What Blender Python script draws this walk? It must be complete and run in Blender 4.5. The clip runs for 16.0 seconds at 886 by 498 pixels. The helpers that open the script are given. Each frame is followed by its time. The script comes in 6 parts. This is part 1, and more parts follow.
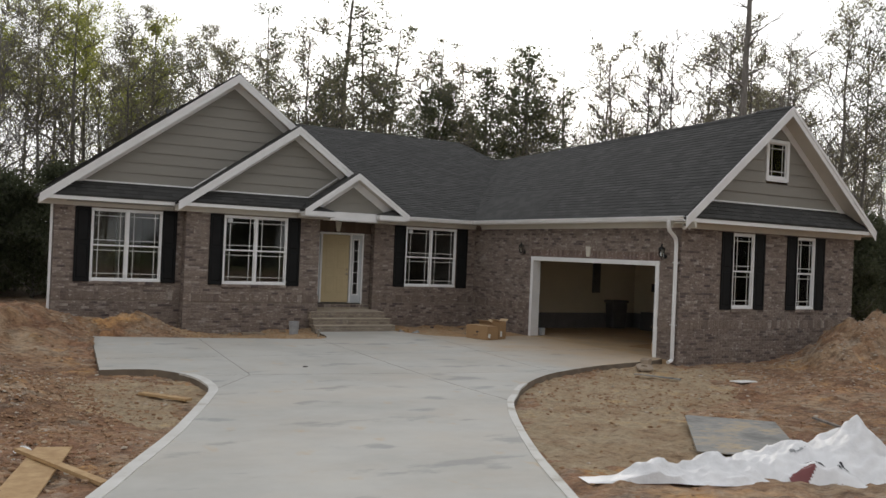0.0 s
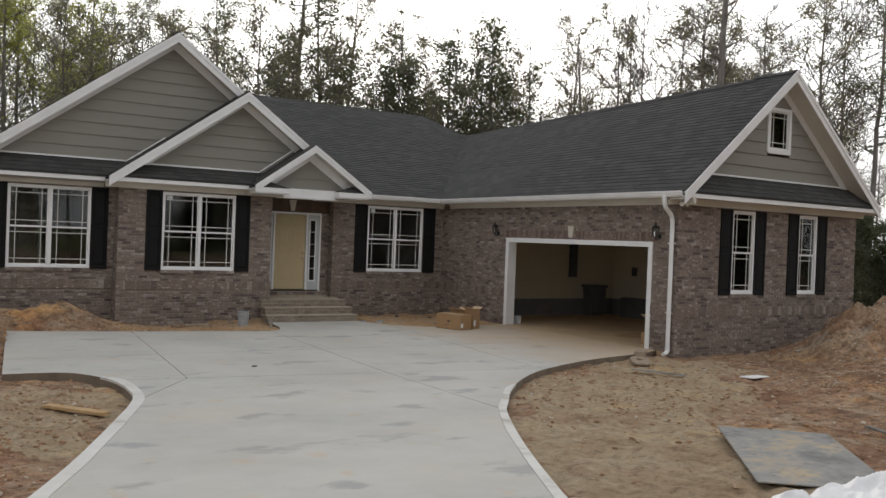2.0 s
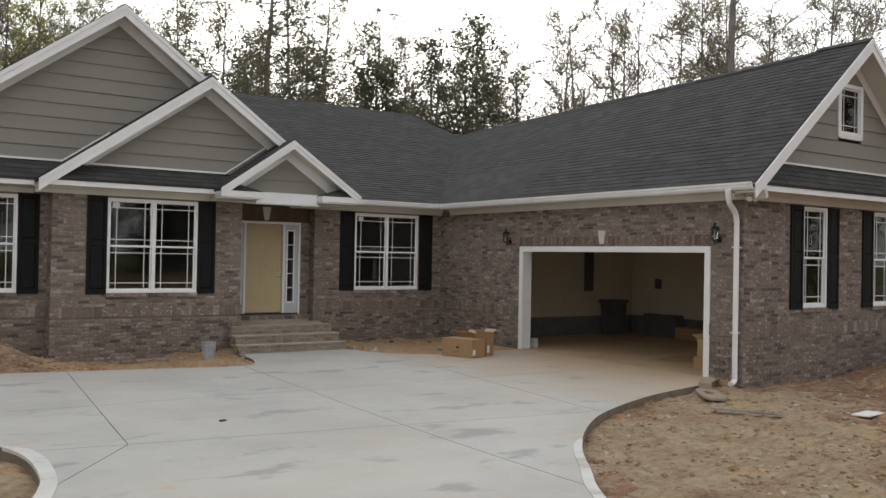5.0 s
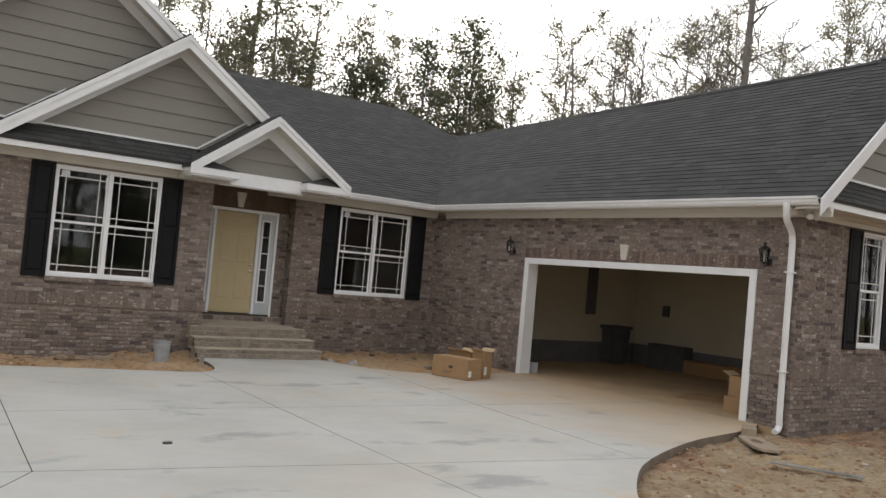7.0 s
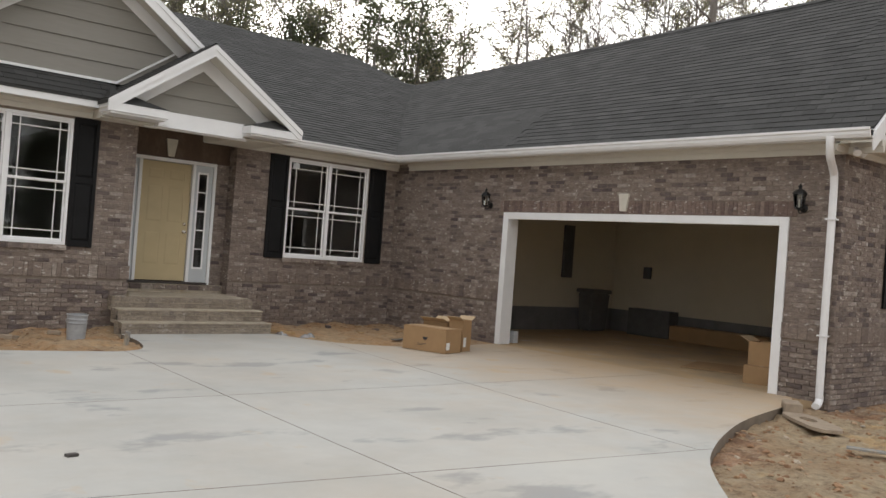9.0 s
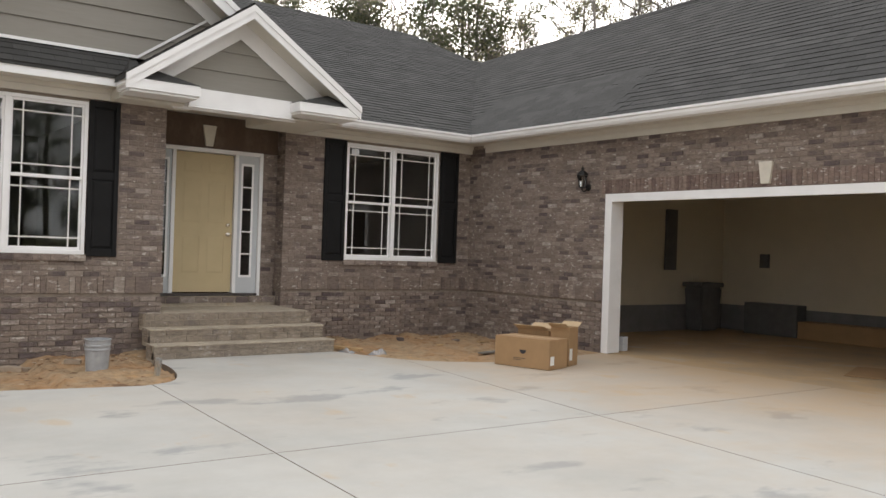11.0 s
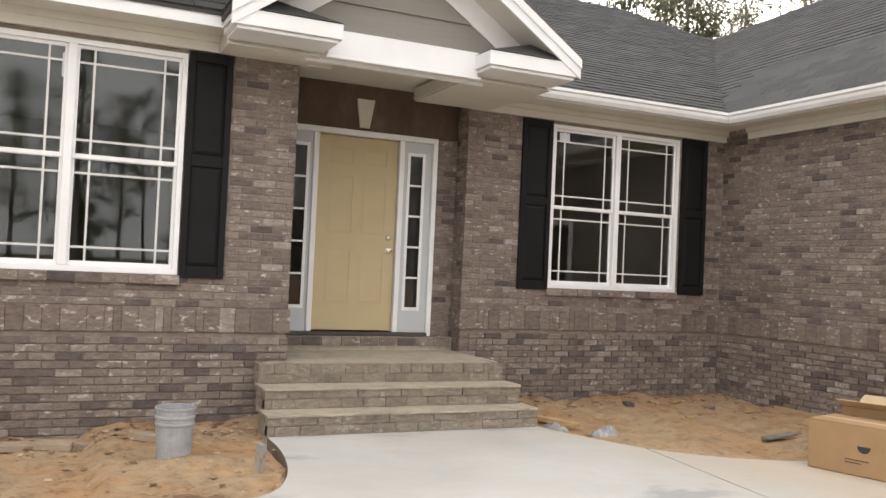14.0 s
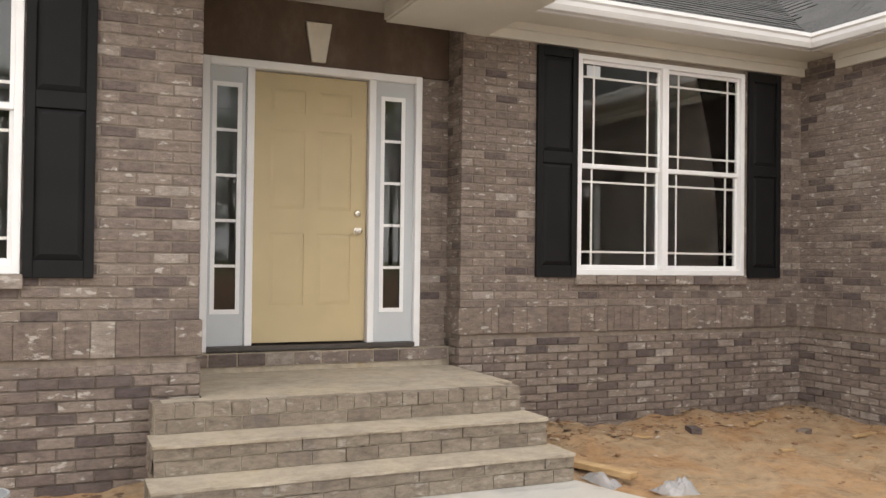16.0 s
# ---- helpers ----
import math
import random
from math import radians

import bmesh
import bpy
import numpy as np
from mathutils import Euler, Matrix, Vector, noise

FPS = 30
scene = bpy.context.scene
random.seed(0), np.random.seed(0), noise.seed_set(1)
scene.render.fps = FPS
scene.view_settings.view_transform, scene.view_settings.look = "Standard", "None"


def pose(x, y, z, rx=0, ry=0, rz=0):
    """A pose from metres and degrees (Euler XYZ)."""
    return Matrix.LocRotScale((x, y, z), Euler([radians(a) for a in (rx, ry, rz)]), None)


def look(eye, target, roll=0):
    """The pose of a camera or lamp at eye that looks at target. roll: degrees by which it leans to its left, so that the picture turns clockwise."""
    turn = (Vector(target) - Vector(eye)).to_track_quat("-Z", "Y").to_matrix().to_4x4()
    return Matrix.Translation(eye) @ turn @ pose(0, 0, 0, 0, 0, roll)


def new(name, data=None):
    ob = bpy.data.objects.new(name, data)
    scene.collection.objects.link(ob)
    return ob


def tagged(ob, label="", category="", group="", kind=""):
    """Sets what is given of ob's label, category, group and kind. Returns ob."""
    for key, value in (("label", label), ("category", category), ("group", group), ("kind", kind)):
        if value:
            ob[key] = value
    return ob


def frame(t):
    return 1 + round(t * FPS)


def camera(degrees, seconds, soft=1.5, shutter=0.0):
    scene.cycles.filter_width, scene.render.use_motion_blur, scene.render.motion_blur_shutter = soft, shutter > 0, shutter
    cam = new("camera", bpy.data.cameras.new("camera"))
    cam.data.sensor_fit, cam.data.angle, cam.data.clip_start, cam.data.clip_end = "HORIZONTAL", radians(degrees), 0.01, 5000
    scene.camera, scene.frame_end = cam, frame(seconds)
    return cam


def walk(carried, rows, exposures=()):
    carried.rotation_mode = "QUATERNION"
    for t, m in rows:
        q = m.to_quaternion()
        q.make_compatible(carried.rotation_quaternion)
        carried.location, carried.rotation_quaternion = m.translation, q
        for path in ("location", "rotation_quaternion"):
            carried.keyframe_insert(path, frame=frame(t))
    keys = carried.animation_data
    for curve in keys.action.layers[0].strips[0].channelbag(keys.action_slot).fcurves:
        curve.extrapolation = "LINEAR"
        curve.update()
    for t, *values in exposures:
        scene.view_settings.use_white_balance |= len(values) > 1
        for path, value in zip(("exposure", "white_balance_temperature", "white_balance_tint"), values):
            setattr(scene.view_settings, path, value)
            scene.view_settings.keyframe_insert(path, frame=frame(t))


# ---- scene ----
cam = camera(54.0, 16.0)
PATH = [
    (0, (-15.283, -24.759, 2.321), (-14.295, -23.02, 2.334), 2.4),
    (0.5, (-15.119, -24.242, 2.319), (-14.053, -22.55, 2.331), 3.6),
    (1, (-14.845, -23.683, 2.244), (-13.812, -21.971, 2.266), 4.2),
    (1.5, (-14.587, -23.103, 2.226), (-13.554, -21.39, 2.225), 4.7),
    (2, (-14.314, -22.518, 2.229), (-13.239, -20.831, 2.21), 2.2),
    (2.5, (-14.051, -21.967, 2.219), (-13.041, -20.241, 2.248), 5.2),
    (3, (-13.88, -21.384, 2.206), (-12.779, -19.714, 2.243), 3.3),
    (3.5, (-13.608, -20.857, 2.134), (-12.583, -19.142, 2.231), 4.4),
    (4, (-13.436, -20.283, 2.127), (-12.335, -18.614, 2.185), 2.0),
    (4.2, (-13.349, -20.034, 2.129), (-12.23, -18.376, 2.163), 1.2),
    (6.3, (-12.432, -17.538, 1.923), (-11.256, -15.921, 1.946), 2.0),
    (6.5, (-12.337, -17.329, 1.912), (-11.135, -15.731, 1.934), 2.3),
    (7, (-12.078, -16.786, 1.807), (-10.893, -15.176, 1.874), 5.1),
    (7.5, (-11.824, -16.252, 1.756), (-10.575, -14.691, 1.79), 4.0),
    (8, (-11.566, -15.641, 1.629), (-10.247, -14.138, 1.634), 4.0),
    (8.2, (-11.467, -15.403, 1.603), (-10.148, -13.9, 1.606), 4.7),
    (10.3, (-10.267, -13.193, 1.492), (-8.993, -11.651, 1.524), 3.3),
    (10.5, (-10.092, -12.927, 1.492), (-8.876, -11.339, 1.5), 5.8),
    (11, (-9.82, -12.298, 1.446), (-8.618, -10.7, 1.451), 1.9),
    (11.5, (-9.435, -11.711, 1.425), (-8.397, -10.003, 1.49), 4.4),
    (12, (-9.131, -11.147, 1.448), (-8.162, -9.397, 1.481), 1.7),
    (12.5, (-8.878, -10.505, 1.467), (-7.839, -8.796, 1.465), 0.1),
    (13, (-8.551, -9.869, 1.467), (-7.636, -8.091, 1.485), 2.7),
    (13.5, (-8.318, -9.239, 1.462), (-7.372, -7.477, 1.471), 0.6),
    (14, (-7.964, -8.635, 1.388), (-7.12, -6.823, 1.44), 2.6),
    (14.5, (-7.678, -8.044, 1.388), (-6.783, -6.256, 1.41), 0.9),
    (15, (-7.321, -7.491, 1.354), (-6.429, -5.702, 1.401), 1.6),
    (15.5, (-6.999, -6.917, 1.335), (-6.163, -5.101, 1.387), -0.1),
    (16, (-6.708, -6.35, 1.355), (-5.887, -4.526, 1.384), 0.7),
]
walk(cam, [(t, look(eye, target, roll)) for t, eye, target, roll in PATH],
     [(0, -0.28, 6600, 10), (4, -0.04, 6600, 10), (8, 0.26, 6700, 10), (11, 0.66, 6800, 11), (13.5, 1.1, 6900, 12), (15, 1.34, 7000, 12), (16, 1.4, 7050, 12)])

# ---------------------------------------------------------------- sky, sun, exposure
SUN_ELEV, SUN_AZ = 17.0, 31.0      # degrees; azimuth from +y towards +x: low behind the house
world = bpy.data.worlds.new("overcast_sky")
scene.world = world
world.use_nodes = True
wn, wl = world.node_tree.nodes, world.node_tree.links
wn.clear()
sky = wn.new("ShaderNodeTexSky")
sky.sky_type = "NISHITA"
sky.sun_disc = False
sky.sun_elevation, sky.sun_rotation = radians(SUN_ELEV), radians(SUN_AZ)
sky.dust_density, sky.ozone_density = 3.0, 1.0
hs = wn.new("ShaderNodeHueSaturation")
hs.inputs["Saturation"].default_value = 0.15
veil = wn.new("ShaderNodeMix")
veil.data_type = "RGBA"
veil.inputs["Factor"].default_value = 0.65
veil.inputs["B"].default_value = (10.0, 10.2, 10.6, 1)
bg = wn.new("ShaderNodeBackground")
bg.inputs["Strength"].default_value = 0.13
wo = wn.new("ShaderNodeOutputWorld")
wl.new(sky.outputs["Color"], hs.inputs["Color"])
wl.new(hs.outputs["Color"], veil.inputs["A"])
wl.new(veil.outputs["Result"], bg.inputs["Color"])
wl.new(bg.outputs["Background"], wo.inputs["Surface"])

sun = new("sun", bpy.data.lights.new("sun", "SUN"))
sun.data.energy, sun.data.angle, sun.data.color = 0.9, radians(12), (1.0, 0.94, 0.86)
se, sa = radians(SUN_ELEV), radians(SUN_AZ)
sun_dir = Vector((math.sin(sa) * math.cos(se), math.cos(sa) * math.cos(se), math.sin(se)))
sun.matrix_world = look(sun_dir * 60, (0, 0, 0))


# ---------------------------------------------------------------- materials
class Nodes:
    """A small wrapper to write node trees in a few words."""

    def __init__(self, name):
        self.m = bpy.data.materials.new(name)
        self.m.use_nodes = True
        self.t = self.m.node_tree
        self.t.nodes.clear()
        self.out = self.t.nodes.new("ShaderNodeOutputMaterial")
        self.geo = None

    def n(self, kind, **sockets):
        node = self.t.nodes.new("ShaderNode" + kind)
        for key, value in sockets.items():
            self.put(node.inputs[key.replace("_", " ")], value)
        return node

    def put(self, socket, value):
        if isinstance(value, bpy.types.NodeSocket):
            self.t.links.new(value, socket)
        else:
            socket.default_value = value

    def coords(self, scale=(1, 1, 1)):
        if self.geo is None:
            self.geo = self.n("NewGeometry")
        mp = self.n("Mapping")
        self.put(mp.inputs["Vector"], self.geo.outputs["Position"])
        mp.inputs["Scale"].default_value = scale
        return mp.outputs["Vector"]

    def noise(self, scale, detail=4.0, rough=0.6, stretch=(1, 1, 1)):
        nd = self.n("TexNoise", Vector=self.coords(stretch), Scale=scale, Detail=detail, Roughness=rough)
        return nd.outputs["Fac"]

    def ramp(self, fac, stops):
        r = self.n("ValToRGB", Fac=fac)
        el = r.color_ramp.elements
        while len(el) < len(stops):
            el.new(0.5)
        for e, (p, c) in zip(el, stops):
            e.position = p
            e.color = (*c, 1) if len(c) == 3 else c
        return r.outputs["Color"]

    def mix(self, fac, a, b, blend="MIX"):
        mx = self.t.nodes.new("ShaderNodeMix")
        mx.data_type, mx.blend_type = "RGBA", blend
        self.put(mx.inputs["Factor"], fac)
        for key, v in (("A", a), ("B", b)):
            self.put(mx.inputs[key], (*v, 1) if isinstance(v, tuple) and len(v) == 3 else v)
        return mx.outputs["Result"]

    def math(self, op, a, b=0.0):
        md = self.t.nodes.new("ShaderNodeMath")
        md.operation = op
        self.put(md.inputs[0], a)
        self.put(md.inputs[1], b)
        return md.outputs[0]

    def any_random(self):
        """One random value a piece, whether the piece is an object or an island of a joined mesh."""
        if self.geo is None:
            self.geo = self.n("NewGeometry")
        oi = self.n("ObjectInfo")
        return self.math("FRACT", self.math("ADD", self.geo.outputs["Random Per Island"], oi.outputs["Random"]))

    def surface(self, color, rough=0.8, metal=0.0, bump=None, strength=0.4, dist=0.01, **more):
        p = self.n("BsdfPrincipled")
        self.put(p.inputs["Base Color"], (*color, 1) if isinstance(color, tuple) and len(color) == 3 else color)
        self.put(p.inputs["Roughness"], rough)
        self.put(p.inputs["Metallic"], metal)
        for key, v in more.items():
            self.put(p.inputs[key.replace("_", " ")], v)
        if bump is not None:
            b = self.n("Bump", Height=bump, Strength=strength, Distance=dist)
            self.t.links.new(b.outputs["Normal"], p.inputs["Normal"])
        self.t.links.new(p.outputs["BSDF"], self.out.inputs["Surface"])
        return self.m


def shade(c, k):
    return tuple(min(1.0, v * k) for v in c)


def plain(name, color, rough=0.6, var=0.12, scale=6.0, grain=180.0, metal=0.0, bump=0.15):
    """Paint, plastic or metal with faint stains and a fine grain."""
    s = Nodes(name)
    big = s.noise(scale, 3)
    fine = s.noise(grain, 2)
    c = s.mix(s.ramp(big, [(0.3, (0, 0, 0)), (0.75, (1, 1, 1))]), shade(color, 1 - var), shade(color, 1 + var * 0.6))
    r = s.math("ADD", rough - 0.06, s.math("MULTIPLY", big, 0.12))
    return s.surface(c, r, metal, fine, bump, 0.002)


def brick_material(name, ramp_stops, rough=0.9, salted=0.8):
    s = Nodes(name)
    rnd = s.any_random()
    base = s.ramp(rnd, ramp_stops)
    streak = s.ramp(s.noise(11, 7, 0.8, (1, 1, 2.6)), [(0.3, (0.5, 0.47, 0.46)), (0.48, (0.95, 0.94, 0.93)), (0.66, (1.38, 1.36, 1.34))])
    base = s.mix(1.0, base, streak, "MULTIPLY")
    smear = s.ramp(s.noise(2.4, 7, 0.8), [(0.49, (0, 0, 0)), (0.74, (0.65, 0.65, 0.65))])
    base = s.mix(smear, base, (0.25, 0.2, 0.158))
    mauve = s.ramp(s.noise(4.2, 4, 0.6), [(0.54, (0, 0, 0)), (0.72, (0.45, 0.45, 0.45))])
    base = s.mix(mauve, base, (0.135, 0.11, 0.112))
    salt = s.ramp(s.noise(14, 4, 0.62, (0.8, 0.8, 1.7)), [(0.595, (0, 0, 0)), (0.66, (salted, salted, salted))])
    base = s.mix(s.math("MULTIPLY", salt, s.math("GREATER_THAN", rnd, 0.3)), base, (0.56, 0.52, 0.47))
    grain = s.math("ADD", s.noise(34, 7, 0.85, (1, 1, 1.8)), s.math("MULTIPLY", s.noise(9, 3), 0.8))
    return s.surface(base, rough, 0, grain, 1.0, 0.012)


M = {}
M["brick"] = brick_material("weathered_brown_brick", [
    (0.0, (0.098, 0.076, 0.074)), (0.1, (0.14, 0.11, 0.102)), (0.24, (0.205, 0.162, 0.139)),
    (0.72, (0.24, 0.194, 0.167)), (0.92, (0.28, 0.232, 0.2)), (1.0, (0.37, 0.325, 0.29))])
M["brick_band"] = brick_material("soldier_band_brick", [
    (0.0, (0.14, 0.108, 0.096)), (0.12, (0.185, 0.145, 0.123)), (0.8, (0.22, 0.175, 0.147)), (0.94, (0.25, 0.203, 0.172)), (1.0, (0.38, 0.335, 0.295))])
s = Nodes("blotchy_brown_panel")
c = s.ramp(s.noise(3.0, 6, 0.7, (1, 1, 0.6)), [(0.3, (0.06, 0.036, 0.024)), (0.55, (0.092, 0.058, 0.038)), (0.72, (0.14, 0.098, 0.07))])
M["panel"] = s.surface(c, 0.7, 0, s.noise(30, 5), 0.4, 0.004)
M["brick_red"] = brick_material("reddish_lintel_brick", [
    (0.0, (0.125, 0.085, 0.073)), (0.5, (0.185, 0.13, 0.11)), (1.0, (0.24, 0.178, 0.15))])
M["brick_step"] = brick_material("dusty_step_brick", [
    (0.0, (0.215, 0.178, 0.142)), (0.5, (0.255, 0.213, 0.17)), (1.0, (0.295, 0.25, 0.2))], salted=0.4)

s = Nodes("mortar")
M["mortar"] = s.surface(s.ramp(s.noise(14, 5), [(0.3, (0.185, 0.15, 0.122)), (0.55, (0.24, 0.197, 0.16)), (0.75, (0.31, 0.265, 0.22))]), 0.95, 0, s.noise(50, 5), 0.7, 0.008)

s = Nodes("tread_mortar")
dust = s.ramp(s.noise(1.7, 6, 0.7), [(0.3, (0.34, 0.29, 0.23)), (0.45, (0.42, 0.365, 0.29)), (0.62, (0.46, 0.395, 0.3)), (0.8, (0.48, 0.33, 0.18))])
dust = s.mix(1.0, dust, s.ramp(s.noise(9, 7, 0.8), [(0.3, (0.72, 0.7, 0.68)), (0.55, (1, 1, 1)), (0.75, (1.12, 1.12, 1.12))]), "MULTIPLY")
M["tread"] = s.surface(dust, 0.92, 0, s.math("ADD", s.noise(40, 6, 0.8), s.noise(8, 4)), 0.8, 0.012)

s = Nodes("concrete_slab")
a = s.noise(0.55, 6, 0.65)
b = s.noise(2.7, 5, 0.6)
c = s.ramp(a, [(0.3, (0.40, 0.396, 0.37)), (0.55, (0.475, 0.469, 0.44)), (0.8, (0.52, 0.508, 0.465))])
wet = s.ramp(s.noise(0.8, 5, 0.6, (1.0, 1.7, 1)), [(0.585, (0, 0, 0)), (0.66, (0.72, 0.72, 0.72))])
c = s.mix(wet, c, (0.27, 0.275, 0.28))
tan_ = s.ramp(s.noise(1.1, 4, 0.6, (1.6, 1.0, 1)), [(0.62, (0, 0, 0)), (0.7, (0.5, 0.5, 0.5))])
c = s.mix(tan_, c, (0.5, 0.37, 0.22))
clay = s.ramp(s.noise(0.42, 5, 0.7, (1, 1.3, 1)), [(0.44, (0, 0, 0)), (0.7, (0.55, 0.55, 0.55))])
sx = s.n("SeparateXYZ", Vector=s.coords())
near_g = s.n("MapRange", Value=sx.outputs["X"])
near_g.inputs["From Min"].default_value, near_g.inputs["From Max"].default_value = -5.5, -0.6
near_g.inputs["To Min"].default_value, near_g.inputs["To Max"].default_value = 0.35, 1.9
film_ = s.n("MapRange", Value=sx.outputs["X"])
film_.inputs["From Min"].default_value, film_.inputs["From Max"].default_value = -4.2, -0.2
c = s.mix(s.math("MULTIPLY", film_.outputs["Result"], s.math("ADD", 0.25, s.math("MULTIPLY", a, 0.9))), c, (0.45, 0.295, 0.15))
c = s.mix(s.math("MULTIPLY", clay, near_g.outputs["Result"]), c, (0.48, 0.35, 0.22))
c = s.mix(s.math("MULTIPLY", s.ramp(b, [(0.45, (0, 0, 0)), (0.75, (1, 1, 1))]), 0.18), c, (0.36, 0.35, 0.33))
M["concrete"] = s.surface(c, 0.82, 0, s.noise(55, 6, 0.7), 0.25, 0.004)

s = Nodes("trowelled_rim")
c = s.ramp(s.noise(1.4, 6, 0.7), [(0.34, (0.42, 0.39, 0.34)), (0.46, (0.58, 0.57, 0.54)), (0.7, (0.66, 0.655, 0.63))])
M["rim"] = s.surface(c, 0.8, 0, s.noise(55, 6, 0.7), 0.25, 0.004)

s = Nodes("garage_floor_concrete")
c = s.ramp(s.noise(0.9, 6, 0.7), [(0.3, (0.34, 0.27, 0.19)), (0.55, (0.46, 0.32, 0.18)), (0.75, (0.42, 0.39, 0.35))])
M["garage_floor"] = s.surface(c, 0.85, 0, s.noise(40, 5), 0.3, 0.004)

s = Nodes("raw_clay_soil")
a = s.noise(0.45, 8, 0.75)
c = s.ramp(a, [(0.3, (0.15, 0.085, 0.055)), (0.42, (0.23, 0.13, 0.075)), (0.5, (0.32, 0.205, 0.122)), (0.6, (0.4, 0.3, 0.2)), (0.72, (0.3, 0.225, 0.16))])
red = s.ramp(s.noise(0.33, 6, 0.7, (1.0, 1.4, 1)), [(0.46, (0, 0, 0)), (0.62, (0.6, 0.6, 0.6))])
c = s.mix(red, c, (0.285, 0.135, 0.075))
orange = s.ramp(s.noise(0.8, 5, 0.65), [(0.55, (0, 0, 0)), (0.68, (0.85, 0.85, 0.85))])
c = s.mix(orange, c, (0.54, 0.31, 0.12))
ash = s.ramp(s.noise(1.3, 7, 0.75, (1, 1.6, 1)), [(0.5, (0, 0, 0)), (0.64, (0.75, 0.75, 0.75))])
c = s.mix(ash, c, (0.37, 0.315, 0.245))
tread_ = s.ramp(s.noise(2.4, 6, 0.7, (1.0, 2.2, 1)), [(0.35, (0.58, 0.54, 0.52)), (0.5, (1, 1, 1)), (0.66, (1.22, 1.2, 1.18))])
c = s.mix(1.0, c, tread_, "MULTIPLY")
clod = s.ramp(s.noise(6, 8, 0.8), [(0.33, (0.36, 0.32, 0.3)), (0.48, (0.88, 0.84, 0.8)), (0.62, (1.15, 1.15, 1.15)), (0.75, (1.45, 1.45, 1.45))])
c = s.mix(1.0, c, clod, "MULTIPLY")
sep = s.n("SeparateXYZ", Vector=s.coords())
far = s.n("MapRange", Value=sep.outputs["Y"])
far.inputs["From Min"].default_value, far.inputs["From Max"].default_value = -34.0, -38.0
grass_c = s.ramp(s.noise(3, 5), [(0.3, (0.09, 0.1, 0.03)), (0.7, (0.2, 0.2, 0.06))])
c = s.mix(far.outputs["Result"], c, grass_c)
farb = s.n("MapRange", Value=sep.outputs["Y"])
farb.inputs["From Min"].default_value, farb.inputs["From Max"].default_value = 11.0, 15.0
leaf_c = s.ramp(s.noise(4, 5), [(0.3, (0.05, 0.035, 0.02)), (0.7, (0.15, 0.1, 0.06))])
c = s.mix(farb.outputs["Result"], c, leaf_c)
h = s.math("ADD", s.math("MULTIPLY", s.noise(5, 6, 0.75), 1.0), s.math("MULTIPLY", s.noise(33, 5, 0.75), 0.4))
M["soil"] = s.surface(c, 0.97, 0, h, 0.9, 0.05)

s = Nodes("sandy_fill")
c = s.ramp(s.noise(0.9, 7, 0.72), [(0.3, (0.29, 0.16, 0.08)), (0.42, (0.42, 0.25, 0.125)), (0.55, (0.4, 0.29, 0.18)), (0.68, (0.5, 0.3, 0.135))])
c = s.mix(1.0, c, s.ramp(s.noise(7, 8, 0.78), [(0.33, (0.55, 0.52, 0.5)), (0.5, (0.97, 0.96, 0.95)), (0.7, (1.22, 1.22, 1.22))]), "MULTIPLY")
M["sand"] = s.surface(c, 0.97, 0, s.noise(24, 6, 0.75), 0.8, 0.03)

s = Nodes("dry_verge_soil")
c = s.ramp(s.noise(0.8, 8, 0.75), [(0.3, (0.24, 0.155, 0.09)), (0.42, (0.36, 0.255, 0.155)), (0.55, (0.42, 0.335, 0.225)), (0.66, (0.5, 0.335, 0.165))])
c = s.mix(s.ramp(s.noise(1.7, 6, 0.7, (1, 2.0, 1)), [(0.54, (0, 0, 0)), (0.66, (0.7, 0.7, 0.7))]), c, (0.25, 0.145, 0.085))
c = s.mix(1.0, c, s.ramp(s.noise(8, 8, 0.8), [(0.33, (0.48, 0.45, 0.43)), (0.48, (0.93, 0.92, 0.9)), (0.7, (1.28, 1.28, 1.26))]), "MULTIPLY")
M["verge"] = s.surface(c, 0.97, 0, s.math("ADD", s.noise(22, 7, 0.8), s.noise(6, 5)), 0.9, 0.04)

s = Nodes("pale_rubble")
M["rubble"] = s.surface(s.ramp(s.any_random(), [(0, (0.26, 0.2, 0.15)), (0.5, (0.38, 0.32, 0.26)), (1, (0.52, 0.48, 0.42))]), 0.95, 0, s.noise(60, 4), 0.6, 0.006)

s = Nodes("clod")
rnd = s.any_random()
M["clod"] = s.surface(s.ramp(rnd, [(0, (0.23, 0.13, 0.075)), (0.3, (0.28, 0.155, 0.085)), (0.6, (0.34, 0.21, 0.12)), (0.9, (0.4, 0.29, 0.19)), (1, (0.5, 0.44, 0.36))]), 0.95, 0, s.noise(60, 4), 0.6, 0.006)

s = Nodes("fallen_leaves")
rnd = s.any_random()
M["litter"] = s.surface(s.ramp(rnd, [(0, (0.09, 0.05, 0.03)), (0.5, (0.25, 0.14, 0.07)), (0.85, (0.42, 0.3, 0.18)), (1, (0.55, 0.48, 0.38))]), 0.85)

s = Nodes("asphalt_shingle")
rnd = s.any_random()
c = s.ramp(rnd, [(0, (0.022, 0.022, 0.0215)), (0.5, (0.034, 0.034, 0.033)), (1, (0.054, 0.054, 0.052))])
c = s.mix(s.math("MULTIPLY", s.noise(420, 2), 0.6), c, (0.07, 0.07, 0.068))
M["shingle"] = s.surface(c, 0.9, 0, s.noise(300, 3), 0.6, 0.003)

